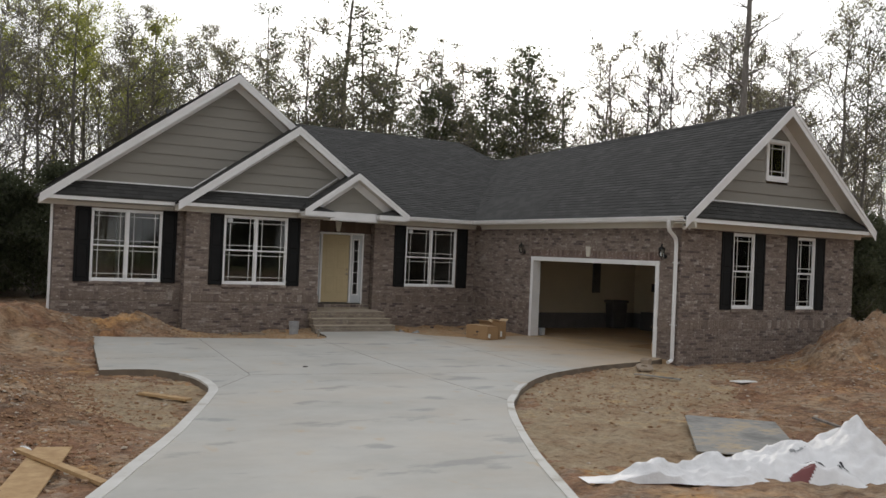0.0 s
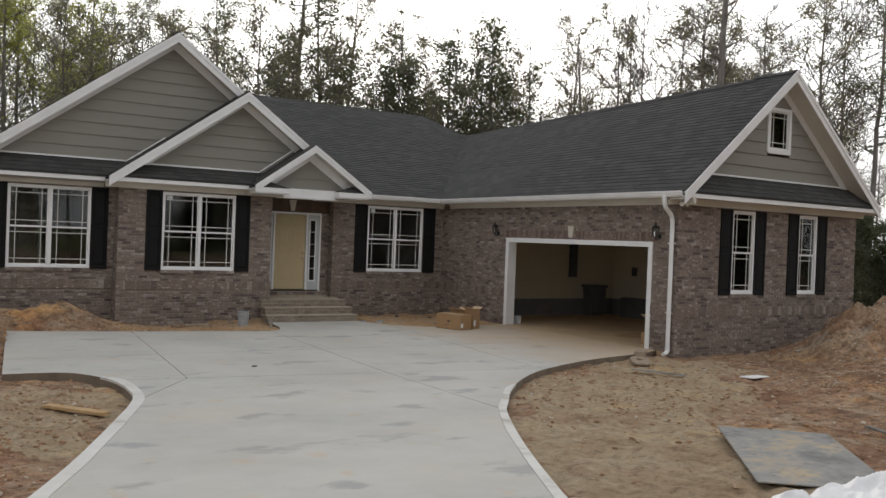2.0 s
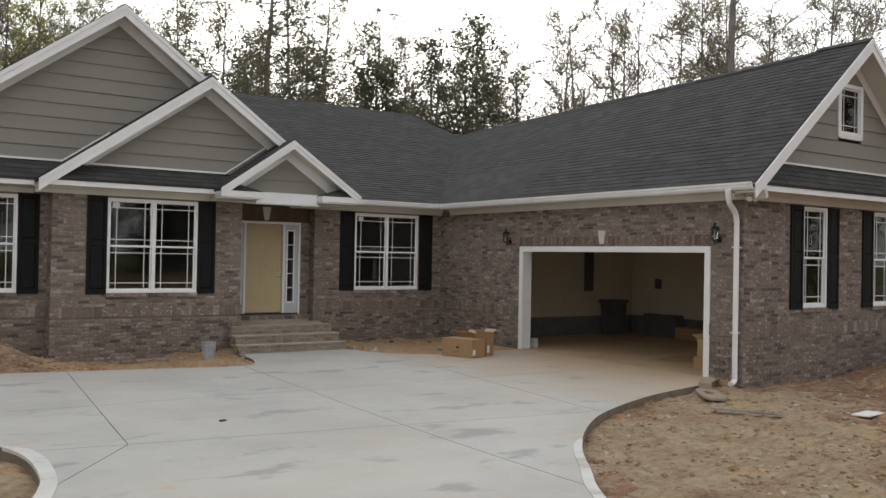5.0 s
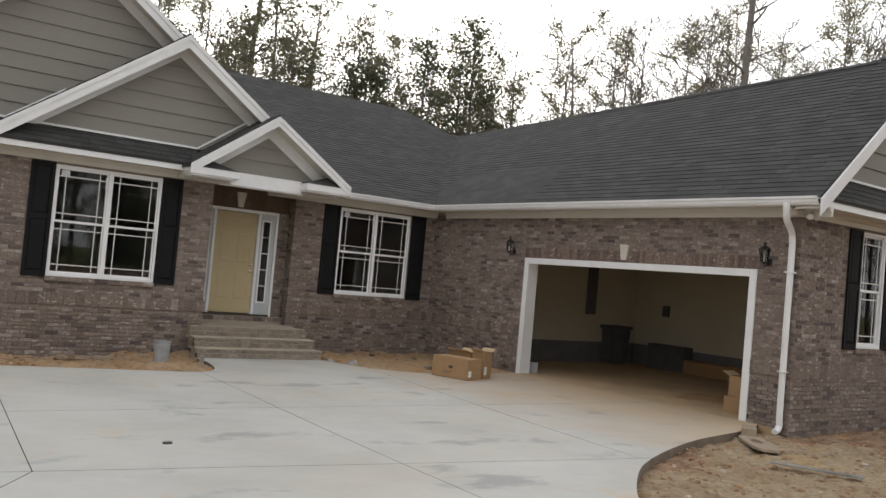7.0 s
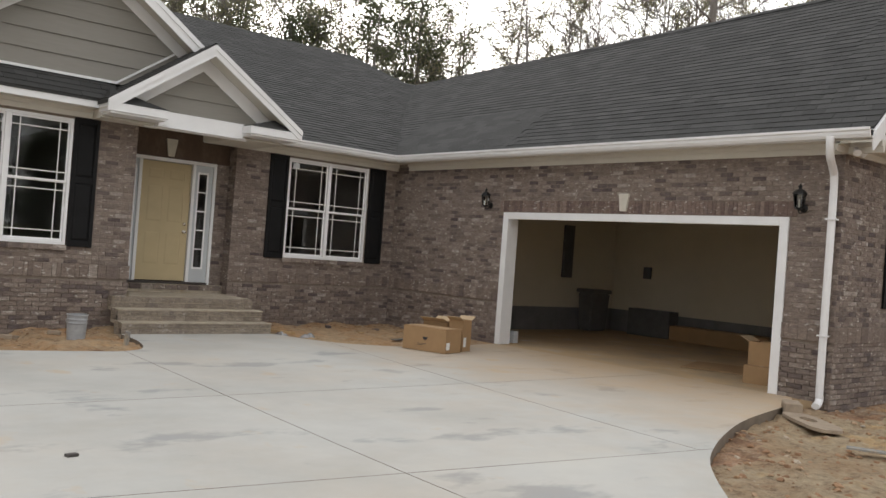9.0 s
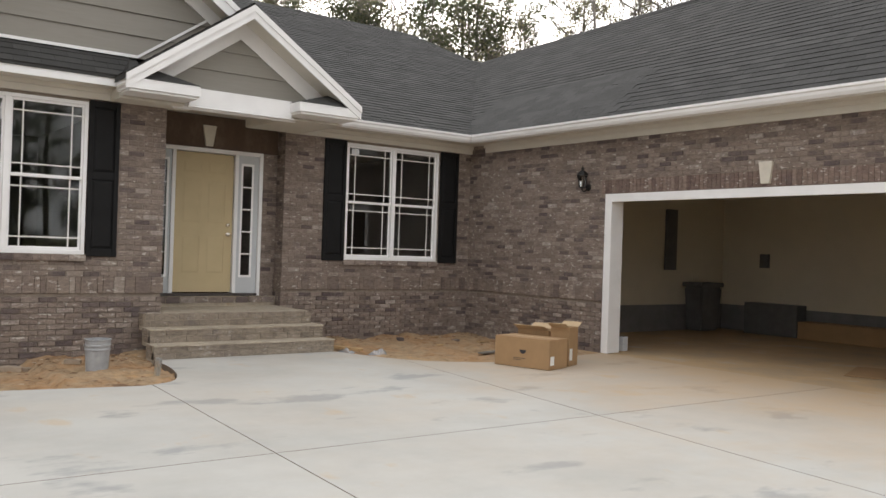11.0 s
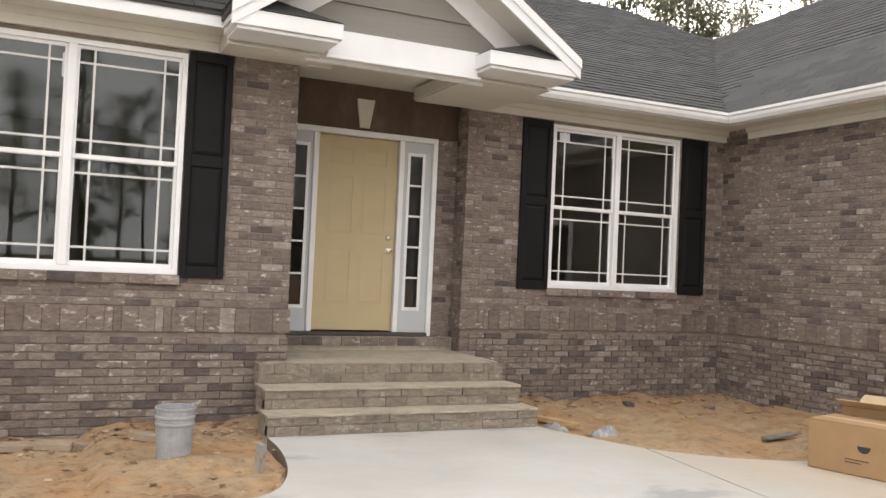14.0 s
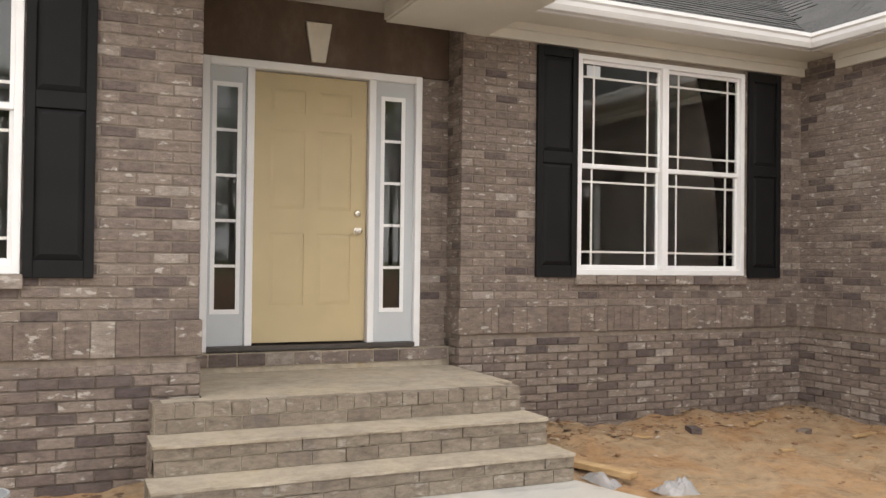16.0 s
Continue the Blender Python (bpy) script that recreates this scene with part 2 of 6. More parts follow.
s = Nodes("fibre_cement_siding")
g = s.noise(22, 4, 0.6, (0.12, 1, 1.6))
c = s.mix(g, (0.222, 0.207, 0.182), (0.272, 0.257, 0.228))
M["siding"] = s.surface(c, 0.7, 0, g, 0.15, 0.004)

M["white"] = plain("white_painted_trim", (0.8, 0.8, 0.8), 0.45, 0.06, 2.5)
M["cream"] = plain("cream_vinyl_soffit", (0.66, 0.635, 0.57), 0.5, 0.07, 2.0)
M["vinyl"] = plain("white_vinyl_window", (0.82, 0.82, 0.82), 0.35, 0.04, 3)
M["muntin"] = plain("grey_white_grille", (0.66, 0.66, 0.63), 0.4, 0.05, 3)
M["shutter"] = plain("black_shutter_paint", (0.009, 0.009, 0.0095), 0.68, 0.3, 4)
M["shutter"].node_tree.nodes["Principled BSDF"].inputs["Specular IOR Level"].default_value = 0.22
M["tan_door"] = plain("tan_door_paint", (0.50, 0.402, 0.235), 0.5, 0.1, 1.6)
M["sidelight"] = plain("pale_blue_grey_primer", (0.5, 0.525, 0.54), 0.5, 0.06, 2)
M["keystone"] = plain("cream_cast_stone", (0.62, 0.58, 0.5), 0.85, 0.1, 9)
M["black_metal"] = plain("black_cast_metal", (0.012, 0.012, 0.012), 0.45, 0.2, 20, metal=0.3)
M["chrome"] = plain("satin_nickel", (0.6, 0.56, 0.5), 0.25, 0.05, 20, metal=1.0)
M["bronze"] = plain("dark_threshold", (0.06, 0.05, 0.045), 0.5, 0.2, 20)
M["bucket"] = plain("grey_plastic_bucket", (0.34, 0.35, 0.36), 0.55, 0.18, 12)
M["cardboard"] = plain("brown_cardboard", (0.36, 0.225, 0.115), 0.85, 0.1, 5)
M["cardboard_in"] = plain("pale_cardboard", (0.5, 0.37, 0.23), 0.85, 0.1, 5)
M["label"] = plain("white_paper_label", (0.78, 0.78, 0.76), 0.7, 0.04)
M["ink"] = plain("dark_ink", (0.03, 0.03, 0.035), 0.6, 0.1)
M["red_ink"] = plain("dull_red_ink", (0.2, 0.06, 0.06), 0.6, 0.1)
M["drywall"] = plain("cream_drywall", (0.66, 0.6, 0.47), 0.85, 0.06, 1.2)
M["block"] = plain("grey_block_wall", (0.2, 0.2, 0.2), 0.9, 0.2, 3)
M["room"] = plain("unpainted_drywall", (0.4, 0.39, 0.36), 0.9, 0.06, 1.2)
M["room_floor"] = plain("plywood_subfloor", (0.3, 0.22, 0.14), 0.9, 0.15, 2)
M["bin"] = plain("black_plastic_bin", (0.12, 0.12, 0.122), 0.6, 0.2, 6)
M["zinc"] = plain("galvanised_steel", (0.5, 0.5, 0.5), 0.35, 0.1, 20, metal=0.9)
M["splash"] = plain("clay_stained_block", (0.34, 0.27, 0.2), 0.9, 0.2, 9)
M["edge"] = plain("mud_stained_concrete_edge", (0.2, 0.16, 0.12), 0.95, 0.3, 3)
M["bag"] = plain("translucent_plastic", (0.62, 0.64, 0.66), 0.25, 0.1, 8)

M["clear_bag"] = plain("clear_plastic_film", (0.8, 0.82, 0.85), 0.2, 0.1, 8)
M["clear_bag"].node_tree.nodes["Principled BSDF"].inputs["Transmission Weight"].default_value = 0.65

s = Nodes("sawn_lumber")
g = s.noise(8, 5, 0.6, (1.0, 1.0, 6))
M["wood"] = s.surface(s.ramp(g, [(0.3, (0.36, 0.22, 0.1)), (0.7, (0.52, 0.36, 0.19))]), 0.8, 0, g, 0.3, 0.004)
s = Nodes("grey_plywood")
g = s.noise(1.6, 6, 0.7)
c = s.ramp(g, [(0.3, (0.15, 0.15, 0.145)), (0.5, (0.27, 0.265, 0.25)), (0.62, (0.42, 0.33, 0.22))])
c = s.mix(s.ramp(s.noise(7, 5, 0.7, (1, 2.4, 1)), [(0.55, (0, 0, 0)), (0.66, (0.6, 0.6, 0.6))]), c, (0.12, 0.115, 0.105))
M["plywood"] = s.surface(c, 0.85, 0, s.noise(30, 4), 0.3, 0.004)
s = Nodes("white_house_wrap")
c = s.ramp(s.noise(4, 5), [(0.3, (0.66, 0.66, 0.67)), (0.7, (0.82, 0.82, 0.83))])
M["wrap"] = s.surface(c, 0.4, 0, s.noise(16, 5), 0.5, 0.02)

s = Nodes("bark")
g = s.noise(6, 6, 0.7, (1, 1, 0.25))
M["bark"] = s.surface(s.ramp(g, [(0.3, (0.11, 0.1, 0.09)), (0.7, (0.27, 0.245, 0.22))]), 0.95, 0, g, 0.8, 0.03)


def leaf_material(name, lo, hi):
    s = Nodes(name)
    c = s.ramp(s.any_random(), [(0, lo), (1, hi)])
    p = s.n("BsdfPrincipled", Roughness=0.6)
    s.put(p.inputs["Base Color"], c)
    tr = s.n("BsdfTranslucent")
    s.put(tr.inputs["Color"], s.mix(1.0, c, (1.7, 1.7, 1.5), "MULTIPLY"))
    mx = s.n("MixShader", Fac=0.6)
    s.t.links.new(p.outputs[0], mx.inputs[1])
    s.t.links.new(tr.outputs[0], mx.inputs[2])
    s.t.links.new(mx.outputs[0], s.out.inputs["Surface"])
    return s.m


M["leaf_pine"] = leaf_material("pine_needles", (0.06, 0.07, 0.04), (0.115, 0.125, 0.075))
M["leaf_dark"] = leaf_material("evergreen_leaves", (0.055, 0.065, 0.04), (0.11, 0.12, 0.075))
M["leaf_spring"] = leaf_material("spring_leaves", (0.2, 0.21, 0.06), (0.36, 0.37, 0.12))
M["leaf_bud"] = leaf_material("budding_leaves", (0.15, 0.145, 0.095), (0.26, 0.245, 0.16))

s = Nodes("window_glass")
fr = s.n("Fresnel", IOR=1.5)
tp = s.n("BsdfTransparent", Color=(0.8, 0.82, 0.81, 1))
gl = s.n("BsdfGlossy", Color=(1, 1, 1, 1), Roughness=0.0)
wave = s.n("Bump", Height=s.noise(1.3, 2), Strength=0.006, Distance=0.02)
s.t.links.new(wave.outputs["Normal"], gl.inputs["Normal"])
mx = s.n("MixShader", Fac=fr.outputs[0])
s.t.links.new(tp.outputs[0], mx.inputs[1])
s.t.links.new(gl.outputs[0], mx.inputs[2])
s.t.links.new(mx.outputs[0], s.out.inputs["Surface"])
M["glass"] = s.m


# ---------------------------------------------------------------- building helpers
def part(name, bm, material, parent=None, label=""):
    """Links a bmesh as one mesh object, under a thing or a part."""
    me = bpy.data.meshes.new(name)
    bmesh.ops.recalc_face_normals(bm, faces=bm.faces)
    bm.to_mesh(me)
    bm.free()
    return mesh_part(name, me, material, parent, label)


def mesh_part(name, me, material, parent=None, label=""):
    if material and not me.materials:
        me.materials.append(M[material])
    ob = new(name, me)
    if parent is not None:
        ob.parent = parent
    if label:
        ob["label"] = label
    return ob


def thing(name, label, category, at=(0, 0, 0), rz=0.0, group="", kind=""):
    ob = new(name)
    ob.empty_display_size = 0.1
    ob.matrix_world = pose(*at, 0, 0, rz)
    return tagged(ob, label, category, group, kind)


def box(bm, x0, y0, z0, x1, y1, z1, m=None):
    vs = [bm.verts.new(Vector(p) if m is None else m @ Vector(p)) for p in
          ((x0, y0, z0), (x1, y0, z0), (x1, y1, z0), (x0, y1, z0), (x0, y0, z1), (x1, y0, z1), (x1, y1, z1), (x0, y1, z1))]
    for f in ((0, 3, 2, 1), (4, 5, 6, 7), (0, 1, 5, 4), (1, 2, 6, 5), (2, 3, 7, 6), (3, 0, 4, 7)):
        bm.faces.new([vs[i] for i in f])
    return vs


def boxes(name, rows, material, parent=None, label="", bevel=0.0):
    bm = bmesh.new()
    for r in rows:
        box(bm, *r)
    if bevel:
        bmesh.ops.bevel(bm, geom=bm.edges[:], offset=bevel, segments=1, affect="EDGES")
    return part(name, bm, material, parent, label)


def prism(bm, outline, lift):
    """A solid from a flat outline (3D points) moved along lift."""
    lift = Vector(lift)
    a = [bm.verts.new(Vector(p)) for p in outline]
    b = [bm.verts.new(Vector(p) + lift) for p in outline]
    bm.faces.new(a)
    bm.faces.new(b[::-1])
    for i in range(len(a)):
        j = (i + 1) % len(a)
        bm.faces.new([a[j], a[i], b[i], b[j]])


def tube(bm, pts, radii, sides=8, squash=1.0):
    """A bent tapered tube through the points."""
    rings = []
    for i, p in enumerate(pts):
        p = Vector(p)
        d = (Vector(pts[min(i + 1, len(pts) - 1)]) - Vector(pts[max(i - 1, 0)])).normalized()
        ref = Vector((0, 0, 1)) if abs(d.z) < 0.9 else Vector((1, 0, 0))
        u = d.cross(ref).normalized()
        v = d.cross(u).normalized()
        r = radii[i] if isinstance(radii, (list, tuple)) else radii
        rings.append([bm.verts.new(p + u * r * math.cos(2 * math.pi * k / sides) + v * r * squash * math.sin(2 * math.pi * k / sides)) for k in range(sides)])
    for a, b in zip(rings, rings[1:]):
        for k in range(sides):
            bm.faces.new([a[k], a[(k + 1) % sides], b[(k + 1) % sides], b[k]])
    bm.faces.new(rings[0][::-1])
    bm.faces.new(rings[-1])


def lathe(bm, profile, sides=24, centre=(0, 0, 0)):
    cx, cy, cz = centre
    rings = [[bm.verts.new((cx + r * math.cos(2 * math.pi * k / sides), cy + r * math.sin(2 * math.pi * k / sides), cz + z)) for k in range(sides)] for r, z in profile]
    for a, b in zip(rings, rings[1:]):
        for k in range(sides):
            bm.faces.new([a[k], a[(k + 1) % sides], b[(k + 1) % sides], b[k]])
    bm.faces.new(rings[0][::-1])
    bm.faces.new(rings[-1])


def smooth_path(pts, n=6):
    """A Catmull-Rom curve through the points."""
    out = []
    P = [Vector(p) for p in pts]
    for i in range(len(P) - 1):
        p0, p1, p2, p3 = P[max(i - 1, 0)], P[i], P[i + 1], P[min(i + 2, len(P) - 1)]
        for k in range(n):
            t = k / n
            out.append(0.5 * (2 * p1 + (p2 - p0) * t + (2 * p0 - 5 * p1 + 4 * p2 - p3) * t * t + (3 * p1 - p0 - 3 * p2 + p3) * t ** 3))
    out.append(P[-1])
    return out


def clamp(v, a=0.0, b=1.0):
    return max(a, min(b, v))


# ---------------------------------------------------------------- ground and driveway
def grade(x, y):
    """The finished level of the concrete: flat by the house, rising gently to the street."""
    return 0.0025 * clamp(-8 - y, 0.0, 17.5) ** 2


edge_left = smooth_path([(-22.0, -33), (-18.5, -26), (-15.9, -20.7), (-14.21, -17.12), (-13.66, -15.88), (-12.93, -14.29), (-12.1, -12.26), (-11.62, -11.0), (-11.48, -10.2), (-11.5, -9.3), (-11.75, -8.6), (-12.1, -8.27), (-12.85, -8.2)])
edge_bed = smooth_path([(-6.95, -3.57), (-6.6, -3.4), (-6.38, -2.95), (-6.25, -2.3), (-6.22, -1.72)], 4)
edge_bed2 = smooth_path([(-3.70, -1.72), (-3.55, -2.2), (-3.2, -2.95), (-2.4, -3.5), (-1.3, -3.5), (0.0, -3.32)], 4)
edge_right = smooth_path([(0.0, -8.95), (-0.81, -9.3), (-2.65, -9.75), (-4.4, -10.5), (-5.5, -11.28), (-6.4, -12.15), (-7.05, -12.95), (-7.6, -13.65), (-8.5, -15.1), (-9.4, -16.7), (-10.1, -18.05), (-11.4, -20.7), (-13.8, -26), (-17.5, -33)])
drive_outline = [(p.x, p.y) for p in (*[Vector((*q, 0)) if len(q) == 2 else q for q in edge_left], Vector((-12.2, -2.35, 0)), Vector((-11.0, -2.75, 0)),
                                     *[Vector((*q, 0)) if len(q) == 2 else q for q in edge_bed],
                                     *[Vector((*q, 0)) if len(q) == 2 else q for q in edge_bed2],
                                     *[Vector((*q, 0)) if len(q) == 2 else q for q in edge_right])]


def inside(pt, poly):
    x, y = pt
    hit = False
    for (ax, ay), (bx, by) in zip(poly, poly[1:] + poly[:1]):
        if (ay > y) != (by > y) and x < (bx - ax) * (y - ay) / (by - ay) + ax:
            hit = not hit
    return hit


def bump2(x, y, cx, cy, rx, ry, h):
    return h * math.exp(-(((x - cx) / rx) ** 2 + ((y - cy) / ry) ** 2))


MOUNDS = [(4.3, -11.1, 1.35, 1.1, 0.98), (5.7, -11.4, 1.5, 1.2, 0.62), (7.9, -11.6, 2.0, 1.8, 0.7), (2.9, -11.6, 1.0, 0.6, 0.22), (0.6, -13.6, 0.9, 0.5, 0.16), (-3.2, -13.9, 0.8, 0.4, 0.13), (-14.3, -12.4, 0.7, 1.0, 0.22), (-14.9, -9.6, 0.9, 1.1, 0.3), (-14.3, -3.2, 1.9, 1.5, 0.85), (-11.2, -1.7, 1.4, 0.6, 0.5),
          (-17.5, -5.5, 2.6, 2.6, 0.7), (-16.2, -10.5, 1.5, 2.2, 0.45), (-17.5, -15, 2, 3, 0.35), (2.6, -13.2, 1.6, 0.7, 0.16), (-1.0, -14.3, 1.3, 0.6, 0.12), (-13.3, -1.9, 1.0, 0.7, 0.35)]


def soil_level(x, y):
    n1 = noise.noise((x * 0.5, y * 0.5, 3.1))
    n2 = noise.noise((x * 1.9, y * 1.9, 7.7))
    n3 = noise.noise((x * 4.7, y * 4.7, 1.3))
    n4 = noise.noise((x * 11.0, y * 11.0, 4.1))
    z = grade(x, y) - 0.11
    hump = sum(bump2(x, y, *m) for m in MOUNDS)
    rough = clamp(hump * 2, 0, 1)
    z += hump * (1 + 0.16 * n2) + 0.035 * n1 + (0.04 + 0.06 * rough) * n2 + (0.034 + 0.035 * rough) * n3 + (0.028 + 0.03 * rough) * n4
    if -7.5 < x < 0.2 and y > -4.5:
        wall_y = 0.0 if x > -4.5 else -0.9
        bank = math.exp(-((wall_y - y) / 0.55) ** 2) if x > -4.5 or x < -5.8 else 0.0
        z = z * 0.3 + 0.03 * n2 + 0.022 * n3 + 0.02 * n4 + bank * (0.028 + 0.03 * n2 + 0.025 * n3)
    if inside((x, y), drive_outline):
        z = min(z, grade(x, y) - 0.13)
    return z


def axis(fine0, fine1, step, far):
    vals, v, s_ = list(np.arange(fine0, fine1 + 1e-6, step)), 0, step
    lo, hi = fine0, fine1
    while lo > far[0]:
        s_ *= 1.45
        lo -= s_
        hi += s_
        vals += [lo, hi]
    return sorted(vals)


gx, gy = axis(-18.5, 8.5, 0.105, (-900, 900)), axis(-21.5, 0.5, 0.105, (-900, 900))
verts = [(x, y, soil_level(x, y) if abs(x) < 60 and abs(y) < 60 else 0.0) for y in gy for x in gx]
nx = len(gx)
faces = [(j * nx + i, j * nx + i + 1, (j + 1) * nx + i + 1, (j + 1) * nx + i) for j in range(len(gy) - 1) for i in range(nx - 1)]
me = bpy.data.meshes.new("ground")
me.from_pydata(verts, [], faces)
me.polygons.foreach_set("use_smooth", [True] * len(faces))
ground = mesh_part("ground", me, "soil")
me.materials.append(M["sand"])
me.materials.append(M["verge"])
SAND = [[(-3.8, 0.3), (-3.8, -2.6), (-3.2, -3.6), (0.3, -3.6), (0.3, 0.3)], [(-10.4, -0.5), (-9.8, -3.2), (-6.1, -3.8), (-6.1, -0.5)],
        [(-0.4, -9.2), (0.4, -10.8), (-1.8, -12.6), (-3.8, -14.2), (-6.0, -16.0), (-7.6, -18.4), (-9.6, -17.6), (-8.0, -14.6), (-5.4, -11.0), (-2.6, -9.5)], [(-12.0, -8.2), (-11.4, -10.5), (-12.6, -13.5), (-13.6, -13), (-13.4, -9.5)]]
for p in me.polygons:
    x, y = p.center.x, p.center.y
    if -15 < x < 1 and -19 < y < 0.4:
        x += 0.9 * noise.noise((x * 1.1, y * 1.1, 5.0)) + 0.3 * noise.noise((x * 4, y * 4, 6.0))
        y += 0.9 * noise.noise((x * 1.1, y * 1.1, 8.0)) + 0.3 * noise.noise((x * 4, y * 4, 2.0))
        if any(inside((x, y), poly) for poly in SAND[:2]) or (-3.8 < p.center.x < 0.2 and p.center.y > -3.6):
            p.material_index = 1
        elif any(inside((x, y), poly) for poly in SAND[2:]):
            p.material_index = 2
tagged(ground, "bare orange and brown clay soil of a building site", "ground", kind="structure")

# the concrete driveway, cut into slabs along its control joints
bm = bmesh.new()
bm.faces.new([bm.verts.new((x, y, 0)) for x, y in drive_outline])
for v in np.arange(-33, -1, 1.0):
    bmesh.ops.bisect_plane(bm, geom=bm.verts[:] + bm.edges[:] + bm.faces[:], plane_co=(0, v, 0), plane_no=(0, 1, 0))
for v in np.arange(-22, 0, 2.0):
    bmesh.ops.bisect_plane(bm, geom=bm.verts[:] + bm.edges[:] + bm.faces[:], plane_co=(v, 0, 0), plane_no=(1, 0, 0))
# each joint: two points on its line and the stretch of y in which it is cut
JOINTS = [((-10.45, -9.4), (-4.3, -10.4), -40, 40, -40, 40), ((-9.2, -6.73), (-3.69, -6.85), -40, 40, -40, 40), ((-6.85, -3.6), (-7.3, -10.2), -40, 40, -40, 40),
          ((-3.35, -3.1), (-4.4, -10.4), -10.6, 40, -5.5, 40), ((-9.82, -3.0), (-10.45, -9.4), -9.6, 40, -40, 40), ((-10.45, -9.4), (-11.75, -11.3), -14, -9.6, -40, -9), ((-18, -24), (-10, -24), -40, 40, -40, 40)]
for a, b, ylo, yhi, xlo, xhi in JOINTS:
    a, b = Vector((*a, 0)), Vector((*b, 0))
    d = (b - a).normalized()
    nrm = Vector((-d.y, d.x, 0))
    for off in (-0.0045, 0.0045):
        some = [f for f in bm.faces if ylo - 0.01 <= f.calc_center_median().y <= yhi + 0.01 and xlo <= f.calc_center_median().x <= xhi]
        geom = some + list({e for f in some for e in f.edges}) + list({v for f in some for v in f.verts})
        bmesh.ops.bisect_plane(bm, geom=geom, plane_co=a + nrm * off, plane_no=nrm)
    strip = [f for f in bm.faces if abs((f.calc_center_median() - a).dot(nrm)) < 0.0044 and ylo - 0.01 <= f.calc_center_median().y <= yhi + 0.01 and xlo <= f.calc_center_median().x <= xhi]
    bmesh.ops.delete(bm, geom=strip, context="FACES")
for v in bm.verts:
    v.co.z = grade(v.co.x, v.co.y)
driveway = boxes("driveway", [(-0.2, -8.8, -0.16, -0.02, -3.4, -0.06)], "concrete")
tagged(driveway, "pale new concrete driveway with saw-cut joints and mud stains", "driveway", kind="structure")
left = set(bm.faces)
while left:
    island, stack = set(), [left.pop()]
    while stack:
        f = stack.pop()
        island.add(f)
        for e in f.edges:
            for g in e.link_faces:
                if g in left:
                    left.discard(g)
                    stack.append(g)
    if sum(f.calc_area() for f in island) < 0.02:
        continue
    sb = bmesh.new()
    vmap = {v: sb.verts.new(v.co) for f in island for v in f.verts}
    for f in island:
        sb.faces.new([vmap[v] for v in f.verts])
    rim = [e for e in sb.edges if len(e.link_faces) == 1]
    made = bmesh.ops.extrude_edge_only(sb, edges=rim)
    for v in made["geom"]:
        if isinstance(v, bmesh.types.BMVert):
            v.co.z -= 0.2
        elif isinstance(v, bmesh.types.BMFace):
            v.material_index = 1
    part("slab", sb, "concrete", driveway).data.materials.append(M["edge"])
bm.free()


def rim_band(path, ylo, yhi, width, side):
    """The paler hand-trowelled band along the slab's edge."""
    bm = bmesh.new()
    pts = [Vector((q[0], q[1], 0)) for q in path if ylo <= q[1] <= yhi]
    rows_ = []
    for i, p in enumerate(pts):
        d = (pts[min(i + 1, len(pts) - 1)] - pts[max(i - 1, 0)]).normalized()
        n = Vector((-d.y, d.x, 0)) * side
        w = width * (1 + 0.18 * noise.noise((p.x, p.y, 2.0))) * min(1.0, 0.3 + 0.35 * min(i, len(pts) - 1 - i))
        out, inn = p - n * 0.003, p + n * w
        rows_.append([bm.verts.new((out.x, out.y, grade(out.x, out.y) - 0.03)), bm.verts.new((out.x, out.y, grade(out.x, out.y) + 0.006)),
                      bm.verts.new((inn.x, inn.y, grade(inn.x, inn.y) + 0.009)), bm.verts.new((inn.x, inn.y, grade(inn.x, inn.y) - 0.03))])
    for a, b in zip(rows_, rows_[1:]):
        for k in range(3):
            bm.faces.new((a[k], a[k + 1], b[k + 1], b[k]))
    part("edge_band", bm, "rim", driveway, "paler trowelled band along the slab edge")


rim_band(edge_left, -26.5, -8.9, 0.14, -1)
rim_band(edge_right, -26.5, -11.6, 0.1, -1)

# ---------------------------------------------------------------- the house: walls
house = thing("house", "one-storey brown brick house with dark shingle roof and grey gables", "house")

YA, YB, YC, YD, YW = -0.47, -0.90, 0.0, 0.27, -9.43     # faces of the bays, the door recess and the garage wing
XL, XJ, X2, X3, XR = -12.95, -9.72, -5.89, -3.69, 6.5   # house corner, jog, porch recess, far corner
BASE, TOP = -0.35, 3.36
COURSE, BRICK, JOINT = 0.0677, 0.194, 0.01
SOLDIER = (0.765, 0.985)


class Face:
    """A vertical wall face: u runs along it, out points away from the house."""

    def __init__(self, start, way, out):
        self.m = Matrix(((way[0], out[0], 0, start[0]), (way[1], out[1], 0, start[1]), (0, 0, 1, 0), (0, 0, 0, 1)))


def cut_spans(u0, u1, holes):
    spans = [(u0, u1)]
    for a, b in holes:
        spans = [t for s0, s1 in spans for t in ((s0, min(s1, a)), (max(s0, b), s1)) if t[1] - t[0] > 0.02]
    return spans


brick_mesh = {}


